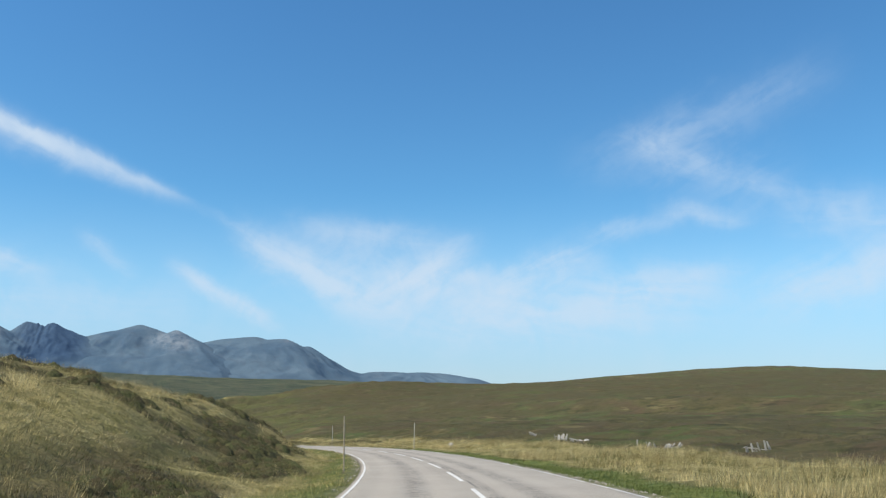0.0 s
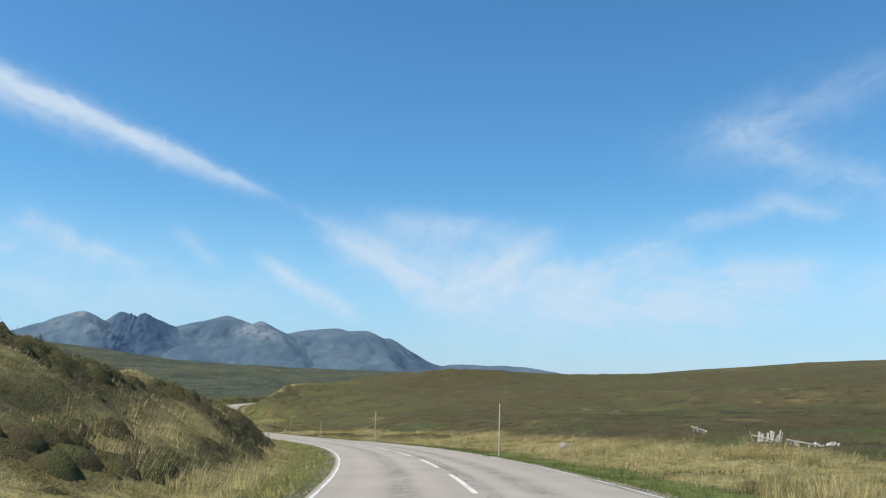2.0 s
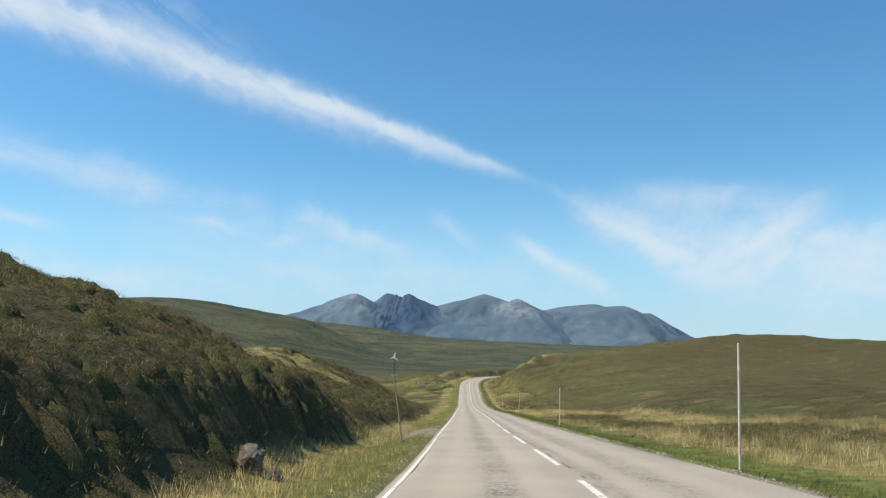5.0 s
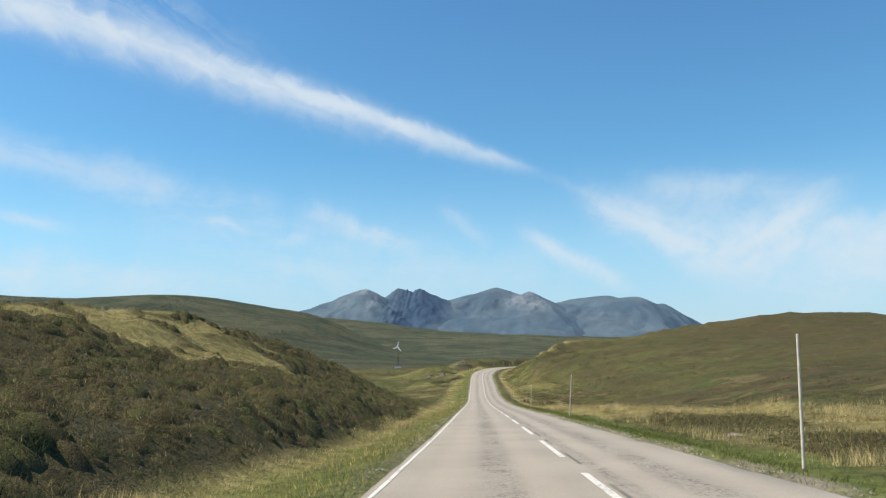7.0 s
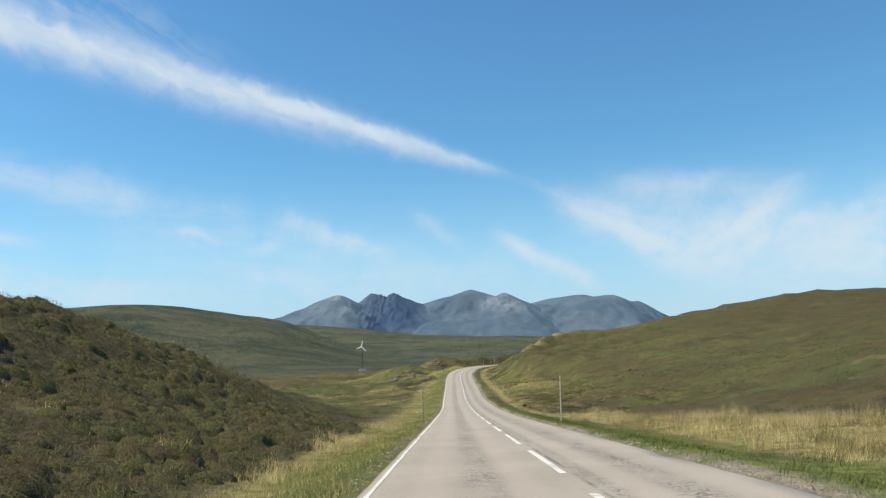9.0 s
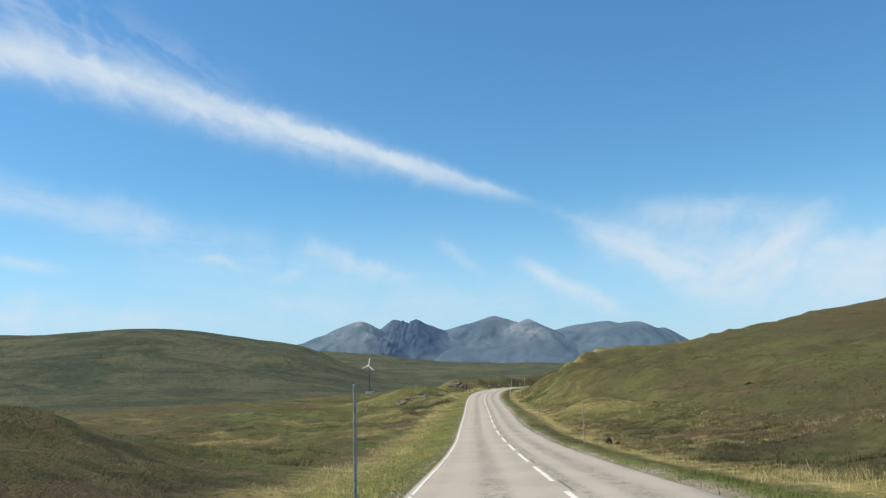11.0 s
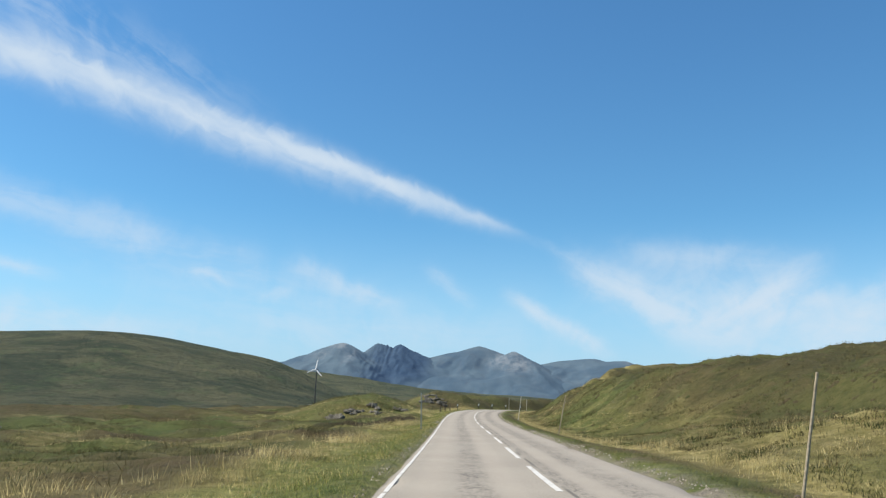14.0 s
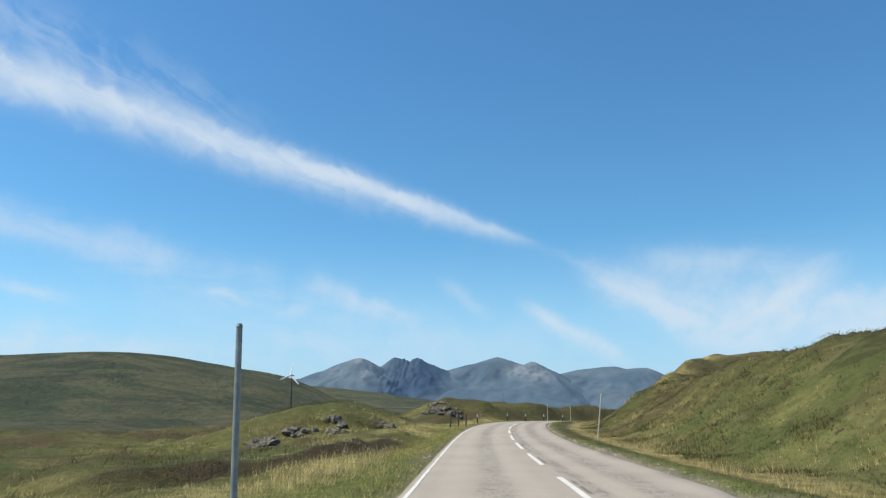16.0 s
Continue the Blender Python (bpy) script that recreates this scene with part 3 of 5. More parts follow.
def heathy(x, y, d):
    """Where heather and peat take over from grass: 0 to 1."""
    n = fbm(x / 9 + 40, y / 9, 4) + 0.25 * fbm(x / 2.5, y / 2.5, 2)
    grassy_from = np.interp(y, [40, 50, 66, 74, 80, 118, 130, 150, 168, 174, 186, 190, 194, 215], [8.4, 6.8, 6.8, 9.5, 40, 40, 11.6, 12.2, 11.6, 12.3, 13.2, 14.2, 24.0, 24])
    grassy = smooth(grassy_from - 1.0, grassy_from + 1.0, -d + 3.0 * n) * (1 - 0.9 * smooth(0.03, 0.16, fbm(x / 2.4 + 60, y / 3.6, 3)))
    bank = smooth(5.7, 6.8, -d + 1.2 * n) * smooth(217, 205, y) * (1 - 0.92 * grassy) * np.maximum(smooth(-0.4, -0.12, n), smooth(180, 192, y)) + 0.8 * grassy * smooth(9, 11, -d) * smooth(217, 205, y) * smooth(0.12, 0.24, n)
    right = (1 - 0.35 * smooth(225, 205, y)) * smooth(np.interp(y, [212, 240], [12, 7]), np.interp(y, [212, 240], [22, 10]), d) * smooth(-0.02, 0.16, n) * 0.85 * (1 - 0.8 * smooth(285, 315, y) * smooth(26, 16, d)) * (1 - smooth(205, 235, y) * (1 - 0.7 * smooth(0.12, 0.24, n)))
    bank = np.maximum(bank, smooth(5.8, 6.4, -d + 0.6 * n) * smooth(8.4, 7.4, -d) * smooth(204, 192, y) * smooth(62, 78, y))
    tufts = fbm(x / 3.4 + 9, y / 3.4, 3) + 0.45 * fbm(x / 15 + 3, y / 15, 2)
    brow = smooth(np.interp(y, [225, 300, 330], [16, 16, 11]), np.interp(y, [225, 300, 330], [30, 28, 18]), d + 12 * tufts)
    right = np.maximum(right, smooth(215, 240, y) * smooth(435, 420, y) * np.maximum(0.85 * smooth(9, 16, d) * smooth(0.02, 0.18, tufts), 0.5 * brow))
    right = right * (1 - 0.85 * smooth(238, 246, y) * smooth(282, 270, y) * smooth(6, 7, d) * smooth(20, 14, d))
    strip = np.exp(-(((y - 168) / 9) ** 2 + ((d - 9.5) / 3.2) ** 2)) * 1.2 + np.exp(-(((y - 128) / 10) ** 2 + ((d - 12) / 4.0) ** 2)) + np.exp(-(((y - 146) / 8) ** 2 + ((d - 9) / 2.6) ** 2)) + 1.2 * np.exp(-((y - 262.5) / 1.9) ** 2 - ((x - 22.4 + 0.35 * (y - 262.5)) / 0.4) ** 2)
    left = smooth(9, 16, -d) * smooth(205, 230, y) * (0.8 * smooth(0.2, 0.34, n) + smooth(425, 432, y) * smooth(-0.2, 0.0, n))
    ditch = 0.9 * peat_ditch(x, y, d) + 0.9 * np.exp(-((x + 46) / 16) ** 2 - ((y - 372) / 6) ** 2)
    outside = smooth(4.6, 6.0, -d + n) * smooth(17, 13, -d) * smooth(404, 412, y)
    left = left * (1 - np.exp(-((x + 1) / 9) ** 2 - ((y - 372) / 16) ** 2))
    return np.clip(bank + right + strip + left + ditch + outside, 0, 1)


def straw_zone(x, y, d):
    """Tall dry grass: a wide belt on the flat, a narrow one below the hill, the tops of the bank."""
    belt = np.where(d > 0, np.interp(y, [0, 180, 235, 420], [19, 17, 6.4, 6.0]), np.interp(y, [0, 190, 230, 300, 420], [9.0, 9.0, 6.4, 6.8, 8.0]))
    bank = smooth(9, 12, -d) * smooth(30, 24, -d) * smooth(217, 205, y) + np.exp(-((x - 26) / 5) ** 2 - ((y - 290) / 9) ** 2)
    bank = bank + np.where(d < 0, 0.4 * smooth(212, 235, y) * smooth(440, 415, y) * smooth(40, 26, -d) * smooth(7, 9, -d) * smooth(0.04, 0.26, fbm(x / 8 + 11, y / 8, 3)), 0.0)
    bank = bank + np.where(d > 0, 0.4 * smooth(288, 315, y) * smooth(16, 10, d) * smooth(5, 7, d) * smooth(-0.15, 0.15, fbm(x / 2.5 + 21, y / 2.5, 3)), 0.0)
    along = np.clip(((x - 43) * -16 + (y - 421) * -29) / (16 ** 2 + 29 ** 2), 0, 1)
    crest = np.hypot(x - 43 + 16 * along, y - 421 + 29 * along)
    bank = bank + np.where(d > 5, 0.9 * np.exp(-(crest / 1.3) ** 2) + 0.8 * np.exp(-((x - 46) / 5) ** 2 - ((y - 423) / 3.5) ** 2), 0.0)
    near = np.where(d > 0, np.interp(y, [100, 140, 212, 236], [6.1, 5.5, 5.4, 4.1]), 4.3)
    return np.maximum(smooth(near, near + 1.0, np.abs(d)) * smooth(belt + 1.2, belt - 1.0, np.abs(d)), bank) * (1 - heathy(x, y, d))


def land(x, y):
    d = lateral(x, y)
    base = np.interp(np.clip(y, -60, 480), YS, ZS)
    away = smooth(20, 220, np.abs(d))
    base = base * (1 - away) + away * np.interp(y, [-60, 0, 100, 200, 300, 480, 1500], [0, -1, -4, -7, -9, -10, -12])
    foot = np.interp(y, [0, 180, 240, 290, 325, 420], [30, 32, 34, 30, 15, 14])
    right = rises(RIGHT_RISES, x, y) * smooth(6.5, foot, d) + 1.3 * np.exp(-((x - 26) / 4.5) ** 2 - ((y - 290) / 10) ** 2)
    cut_foot = -d + 1.3 * fbm(x / 9 + 8, y / 9, 2)
    cut_share = smooth(204, 190, y) * (np.interp(y, [60, 78, 105, 130, 150, 170, 185], [0.03, 0.14, 0.2, 0.42, 0.46, 0.34, 0.25]) + 0.12 * fbm(x / 14, y / 14 + 5, 2))
    face = (1 - cut_share) * smooth(4.5, 14.46, -d) + cut_share * smooth(6.0, np.interp(y, [110, 130, 170], [7.7, 8.1, 7.5]), cut_foot)
    left = rises(LEFT_RISES, x, y) * np.where(y > 395, np.maximum(face, smooth(4.6, 9.5, -d) * smooth(395, 412, y)), face) - 1.6 * smooth(6, 22, -d) * smooth(190, 240, y)
    z = base - 0.25 * smooth(3.2, 5, np.abs(d)) + np.where(d > 0, right, left)
    z = z + rises(FAR_RISES, x, y)
    hags = np.abs(fbm(x / 13 + 3, y / 17, 3))
    z = z + np.where(d < 0, smooth(210, 240, y), 0.35) * smooth(9, 20, np.abs(d)) * smooth(400, 150, np.abs(d)) * (np.where(d < 0, 1.0, 0.3) - 2.6 * np.minimum(hags, 0.3)) * 0.8
    rough = smooth(3.6, 9, np.abs(d)) * smooth(800, 500, y)
    h = heathy(x, y, d)
    hill = np.where(d > 0, smooth(205, 240, y), 0.0)
    bank = np.where(d < 0, smooth(217, 205, y), 0.0)
    z = z + rough * ((0.34 + 0.3 * hill + 0.2 * bank + 0.3 * np.where(d < 0, smooth(212, 235, y), 0.0)) * fbm(x / 2.6, y / 2.6, 3) + 0.9 * fbm(x / 11, y / 11, 3) * smooth(8, 25, np.abs(d)))
    z = z + rough * h * (0.1 + 0.4 * fbm(x / 1.8 + 5, y / 1.8, 2)) - 0.25 * np.exp(-((ditch_offset(x, y, d) - 0.3) / 1.6) ** 2) * smooth(321, 329, y) * smooth(366, 356, y) + 0.38 * smooth(0.7, -0.8, ditch_offset(x, y, d)) * smooth(-6, -2.5, ditch_offset(x, y, d)) * smooth(321, 326, y) * smooth(366, 356, y)
    far = smooth(250, 900, np.hypot(x, y - 200))
    z = z + far * (3 * fbm(x / 70, y / 70, 4) + 2.5 * np.abs(fbm(x / 60 + 9, y / 130, 3)) * smooth(900, 1200, y))
    return z - 0.17 * smooth(HALF + 0.3, HALF - 0.25, margin(d, y))


def mesh_of(name, verts, faces, material_of, smooth_faces=False):
    """A mesh from arrays: verts n x 3, faces m x 3 or m x 4."""
    verts, faces = np.asarray(verts, np.float32), np.asarray(faces, np.int32)
    me = bpy.data.meshes.new(name)
    k = faces.shape[1]
    me.vertices.add(len(verts)), me.loops.add(faces.size), me.polygons.add(len(faces))
    me.vertices.foreach_set("co", verts.ravel())
    me.loops.foreach_set("vertex_index", faces.ravel())
    me.polygons.foreach_set("loop_start", np.arange(len(faces), dtype=np.int32) * k)
    me.polygons.foreach_set("use_smooth", np.full(len(faces), smooth_faces, dtype=bool))
    me.update(calc_edges=True)
    me.validate()
    me.materials.append(material_of)
    return me


def soft_normals(me, normals):
    """Shade thin scraps by the normals given, so that a sward reads as one surface."""
    normals = normals / np.linalg.norm(normals, axis=1)[:, None]
    me.normals_split_custom_set_from_vertices(normals.astype(np.float32))


def grid_faces(rows, cols):
    i = (np.arange(rows - 1)[:, None] * cols + np.arange(cols - 1)[None, :]).ravel()
    return np.stack([i, i + 1, i + cols + 1, i + cols], 1)


def set_attr(me, name, values):
    a = me.attributes.new(name, "FLOAT", "POINT")
    a.data.foreach_set("value", np.asarray(values, np.float32).ravel())


def part(name, bm, material_of, parent=None, label=""):
    """Links a bmesh as one mesh object, under a thing or a part."""
    me = bpy.data.meshes.new(name)
    bm.to_mesh(me)
    bm.free()
    me.materials.append(material_of)
    ob = new(name, me)
    ob.parent = parent
    return tagged(ob, label)


def widening(lo, hi, step, end_lo, end_hi, factor, cap=1e9, until=0.0):
    """Grid lines: even between lo and hi, then ever wider to the ends."""
    mid = list(np.arange(lo, hi + step / 2, step))
    s, v, up = step, mid[-1], []
    while v < end_hi:
        s = min(s * factor, cap) if v < until else s * factor
        v += s
        up.append(min(v, end_hi))
    s, v, down = step, mid[0], []
    while v > end_lo:
        s = min(s * factor, cap) if v > -until else s * factor
        v -= s
        down.append(max(v, end_lo))
    return np.array(down[::-1] + mid + up)


LAYBY = (5.0, 127.0)                         # a gravel apron on the left: reach from the centre line, middle
gx, gy = widening(-16, 46, 0.6, -4900, 4900, 1.06, 26.0, 1150.0), widening(-6, 425, 1.1, -900, 4980, 1.055, 21.0, 1650.0)
GXX, GYY = np.meshgrid(gx, gy)
GZZ = land(GXX, GYY)
me = mesh_of("ground", np.stack([GXX.ravel(), GYY.ravel(), GZZ.ravel()], 1), grid_faces(len(gy), len(gx)), MOOR, True)
gd = lateral(GXX, GYY)
narrow = np.where(gd > 0, 2.3 * smooth(212, 236, GYY), 0.0)
fresh = 0.2 * np.exp(-((GXX - 2) / 9) ** 2 - ((GYY - 366) / 12) ** 2) + smooth(212, 240, GYY) * smooth(470, 430, GYY) * smooth(60, 30, np.abs(gd)) * (np.where(GXX < 10, 0.08, 0.05) + np.where(GXX < 10, 0.2, 0.24) * smooth(-0.05, 0.25, fbm(GXX / 8, GYY / 8 + 30, 3)))
set_attr(me, "verge", fresh * smooth(4.5, 7, np.abs(gd)) + np.where(gd > 0, 1.0, 0.7) * smooth(6.8 - np.where(gd < 0, 1.2 * smooth(215, 200, GYY), 0.0), 5.2 - np.where(gd < 0, 0.8 * smooth(215, 200, GYY), 0.0), margin(gd, GYY) + narrow + 1.6 * fbm(GXX / 3, GYY / 3, 2)) * smooth(500, 470, GYY))
set_attr(me, "heath", heathy(GXX, GYY, gd))
set_attr(me, "peat", peat_ditch(GXX, GYY, gd))
set_attr(me, "shoulder", np.maximum(smooth(3.6, 3.2, margin(gd, GYY) + 0.5 * fbm(GXX / 1.2, GYY / 1.2, 2)) * np.where(gd > 0, 1.0, 0.35), np.where(gd < 0, np.exp(-((GYY - LAYBY[1]) / 5.0) ** 4) * smooth(LAYBY[0] + 0.7, LAYBY[0] - 0.5, -gd), 0.0)) * (GYY < 470))
set_attr(me, "straw", straw_zone(GXX, GYY, gd))
set_attr(me, "far", smooth(350, 1000, np.hypot(GXX, GYY - 200)))
ground = tagged(new("ground", me), "rolling moorland of rough grass, heather and peat", "moor", kind="structure")

# ---- road ----
ry = np.concatenate([np.arange(-60, 425, 1.0), np.arange(425, 476, 1.0)])
lats = np.array([-HALF - 0.16, -HALF, -HALF + 0.03, -2.6, -1.8, -0.9, 0, 0.9, 1.8, 2.6, HALF - 0.03, HALF, HALF + 0.16])


def on_road(y, lat, lift=0.0):
    """A place on the road beside the centre line's point at y."""
    y, lat = np.broadcast_arrays(np.asarray(y, float), np.asarray(lat, float))
    a = np.interp(y, YS, TURN)
    z = np.interp(y, YS, ZS) - 0.012 * np.abs(lat) - 0.22 * np.maximum(margin(lat, y) - HALF, 0) / 0.16
    return np.stack([np.interp(y, YS, XS) + lat * np.cos(a), y - lat * np.sin(a), z + lift], -1)


edge_wave = 0.10 * fbm(ry[:, None] / 2.0 + np.array([0, 50])[None, :], np.zeros((len(ry), 2)), 3)
rl = np.repeat(lats[None, :], len(ry), 0)
rl[:, :3] += edge_wave[:, :1]
rl[:, -3:] += edge_wave[:, 1:]
rl += np.sign(lats)[None, :] * smooth(0, 2.6, np.abs(lats))[None, :] * (np.abs(rl) - margin(rl, ry[:, None]))
rv = on_road(ry[:, None], rl)
me = mesh_of("road", rv.reshape(-1, 3), grid_faces(len(ry), len(lats)), ASPHALT, True)
set_attr(me, "lat", rl)
set_attr(me, "rim", margin(rl, ry[:, None]))
set_attr(me, "along", np.repeat(np.interp(ry, YS, ALONG)[:, None], len(lats), 1))
road = tagged(new("road", me), "worn pale grey two-lane asphalt road", "road", kind="structure")


def strip(name, s0, s1, lat0, width, label="", worn=0.0, seed=0):
    """A painted stripe from s0 to s1 metres along the road."""
    ys = np.interp(np.linspace(s0, s1, max(2, int((s1 - s0) / 1.0) + 1)), ALONG, YS)
    rnd = np.random.RandomState(seed)
    half = width / 2 * (1 - worn * rnd.rand(len(ys), 2))
    lat0 = lat0 + np.sign(lat0) * (abs(lat0) - margin(lat0, ys))
    l = np.stack([lat0 - half[:, 0], lat0 + half[:, 1]], 1)
    ob = new(name, mesh_of(name, on_road(ys[:, None], l, 0.006).reshape(-1, 3), grid_faces(len(ys), 2), PAINT))
    ob.parent = road
    return tagged(ob, label)


dash_starts = np.interp(np.arange(-9, 45), (-9, 0, 16, 23, 25, 27, 30, 33, 45), (5.2, 89.6, 239.8, 301.7, 319.3, 338.6, 365.6, 395.9, 506.0))
for k, s0 in enumerate(dash_starts):
    if s0 + 6 < ALONG[-1] - 6:
        strip("centre_dash", s0, s0 + 6.0, 0.0, 0.13, worn=0.18, seed=k)
rnd = np.random.RandomState(7)
s = 2.0
while s < ALONG[-1] - 12:
    length = 6 + 22 * rnd.rand()
    strip("edge_line", s, min(s + length, ALONG[-1] - 6), -2.9, 0.085, "worn white edge line", worn=0.35, seed=int(s))
    s += length + 0.1 + 0.35 * rnd.rand()
s = 2.0
while s < 165:
    worn_off = s > 128
    length = 1.5 + 3 * rnd.rand() if worn_off else 5 + 9 * rnd.rand()
    strip("edge_line", s, s + length, 2.93, 0.09, "worn white edge line", worn=0.65 if worn_off else 0.5, seed=int(s) + 500)
    s += length + (3 + 9 * rnd.rand() if worn_off else 0.4 + 1.5 * rnd.rand())

# ---- mountains ----
# summits: degrees from the road's direction, height angle, fall to each side in degrees of height a degree, spread towards the eye
MX, MY = 18.0, 166.0


def summit_xy(az_deg, dist):
    return MX + dist * math.sin(radians(az_deg)), MY + dist * math.cos(radians(az_deg))


def mountain(name, label, x0, x1, peaks, pale=(), crags=(), seed=0, step=10.0):
    """A massif: blended cones that flatten into an apron, with gullies down their fall lines.
    peaks: azimuth, elevation, distance, left fall, right fall, near fall, rounding."""
    xs, ys = np.arange(x0, x1 + 1, step), np.concatenate([np.arange(3250, 3800, 26.0), np.arange(3800, 4700, 11.0)])
    X, Y = np.meshgrid(xs, ys)
    wx, wy = fbm(X / 240 + seed, Y / 240, 4), fbm(X / 240 + 90, Y / 240 + seed, 4)
    layers, gullies = [], []
    for k, (a, e, dist, fl, fr, fn, rnd_m) in enumerate(peaks):
        px, py = summit_xy(a, dist)
        top = dist * math.tan(radians(e)) - 5.3
        u, v = X - px, py - Y
        reach = np.hypot(u, v)
        far_off = smooth(40, 260, reach)
        u, v = u + 50 * wx * far_off, v + 90 * wy * far_off
        side, near = np.where(u < 0, -u * fl, u * fr), np.where(v > 0, v * fn, -v * 0.7)
        layers.append(top - (np.sqrt(side ** 2 + near ** 2 + rnd_m ** 2) - rnd_m))
        theta = np.arctan2(u, v + 30)
        spur = 1 - 2.6 * np.abs(fbm(theta * 2.3 + seed + 5 * k, reach / 420 + 0.5 * wx, 2)) + 0.45 - 1.3 * np.abs(fbm(theta * 6.5 + 3 * seed + k, reach / 200 + 0.6 * wy, 2))
        gullies.append((spur - 0.75) * smooth(25, 190, reach))
    L = np.stack(layers)
    best = L.max(0)
    weight = np.exp((L - best) / 14.0)
    Z = best + 3.0 * np.log(np.exp((L - best) / 4.0).sum(0))
    Z = 62.0 * np.logaddexp(0.0, Z / 62.0)
    Z = Z + 12.0 * (weight * np.stack(gullies)).sum(0) / weight.sum(0) * smooth(5, 110, best.max() - best) * smooth(10, 90, Z)
    Z = Z + 1.5 * fbm(X / 34, Y / 44, 3) * smooth(6, 60, best.max() - best)
    for a, r, amp in crags:
        px, py = summit_xy(a, 4420)
        near_c = np.exp(-((X - px) / r) ** 2) * smooth(120, 240, best)
        Z = Z + near_c * (amp * (np.abs(fbm(X / 22 + seed, Y / 200, 3)) * 2.4 - 0.55) + 5 * fbm(X / 15 + seed, Y / 60, 3))
    foot = smooth(3250, 3600, Y) * smooth(x0, x0 + 420, X) * smooth(x1, x1 - 420, X)
    Z = Z * foot + (1 - foot) * -80
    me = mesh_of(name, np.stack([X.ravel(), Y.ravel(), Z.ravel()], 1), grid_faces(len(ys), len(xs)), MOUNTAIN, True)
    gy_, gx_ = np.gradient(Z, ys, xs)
    # patch across the crag: dark rock and painted shade in one mask
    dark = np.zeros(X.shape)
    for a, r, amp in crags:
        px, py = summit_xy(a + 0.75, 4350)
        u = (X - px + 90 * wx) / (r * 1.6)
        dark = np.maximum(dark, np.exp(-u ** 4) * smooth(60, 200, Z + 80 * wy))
    set_attr(me, "crag_dark", np.clip(0.6 * smooth(0.6, 1.0, np.hypot(gx_, gy_)) + dark, 0, 1))
    set_attr(me, "up", np.clip(Z / 420, 0, 1))
    p = np.zeros(X.shape)
    for a, e, dist, r, rz in pale:
        px, py = summit_xy(a, dist)
        p = np.maximum(p, np.exp(-((X - px + 60 * wx) / r) ** 2 - ((Z - (dist * math.tan(radians(e)) - 5) + 40 * wy) / rz) ** 2))
    set_attr(me, "pale", p)
    return tagged(new(name, me), label, "mountain", kind="structure")


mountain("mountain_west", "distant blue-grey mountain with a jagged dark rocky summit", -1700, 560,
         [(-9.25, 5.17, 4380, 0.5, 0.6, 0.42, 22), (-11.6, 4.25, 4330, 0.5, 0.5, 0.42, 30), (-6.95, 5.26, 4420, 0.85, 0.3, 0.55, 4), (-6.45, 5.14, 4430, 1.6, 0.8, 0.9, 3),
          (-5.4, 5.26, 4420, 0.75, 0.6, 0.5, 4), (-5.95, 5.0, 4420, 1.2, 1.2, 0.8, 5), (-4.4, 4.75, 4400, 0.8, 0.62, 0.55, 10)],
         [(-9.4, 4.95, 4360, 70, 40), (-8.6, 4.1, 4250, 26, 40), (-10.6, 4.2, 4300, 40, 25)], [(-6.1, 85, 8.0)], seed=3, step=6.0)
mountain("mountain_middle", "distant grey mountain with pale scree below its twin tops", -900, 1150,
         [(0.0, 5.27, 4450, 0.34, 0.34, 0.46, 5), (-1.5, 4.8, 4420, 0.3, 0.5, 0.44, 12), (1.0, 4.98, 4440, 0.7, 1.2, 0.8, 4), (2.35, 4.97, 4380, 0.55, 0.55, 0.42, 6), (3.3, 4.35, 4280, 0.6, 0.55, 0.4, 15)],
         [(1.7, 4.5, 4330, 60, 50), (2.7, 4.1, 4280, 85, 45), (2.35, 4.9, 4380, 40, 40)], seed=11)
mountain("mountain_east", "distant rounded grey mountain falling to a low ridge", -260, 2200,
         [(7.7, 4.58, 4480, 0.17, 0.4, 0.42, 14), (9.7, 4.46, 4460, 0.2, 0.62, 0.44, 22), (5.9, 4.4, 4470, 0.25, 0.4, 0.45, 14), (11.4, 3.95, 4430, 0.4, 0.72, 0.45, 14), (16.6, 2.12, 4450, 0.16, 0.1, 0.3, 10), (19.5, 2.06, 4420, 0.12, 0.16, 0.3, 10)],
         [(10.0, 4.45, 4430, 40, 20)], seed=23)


# ---- snow poles ----
def rod(bm, a, b, r0, r1, sides=10):
    """A tapered rod between two points."""
    a, b = Vector(a), Vector(b)
    q = (b - a).to_track_quat("Z", "Y").to_matrix().to_4x4()
    bmesh.ops.create_cone(bm, cap_ends=True, segments=sides, radius1=r0, radius2=r1, depth=(b - a).length, matrix=Matrix.Translation((a + b) / 2) @ q)
    return bm


def ground_at(x, y):
    return float(land(np.array([x], float), np.array([y], float))[0])


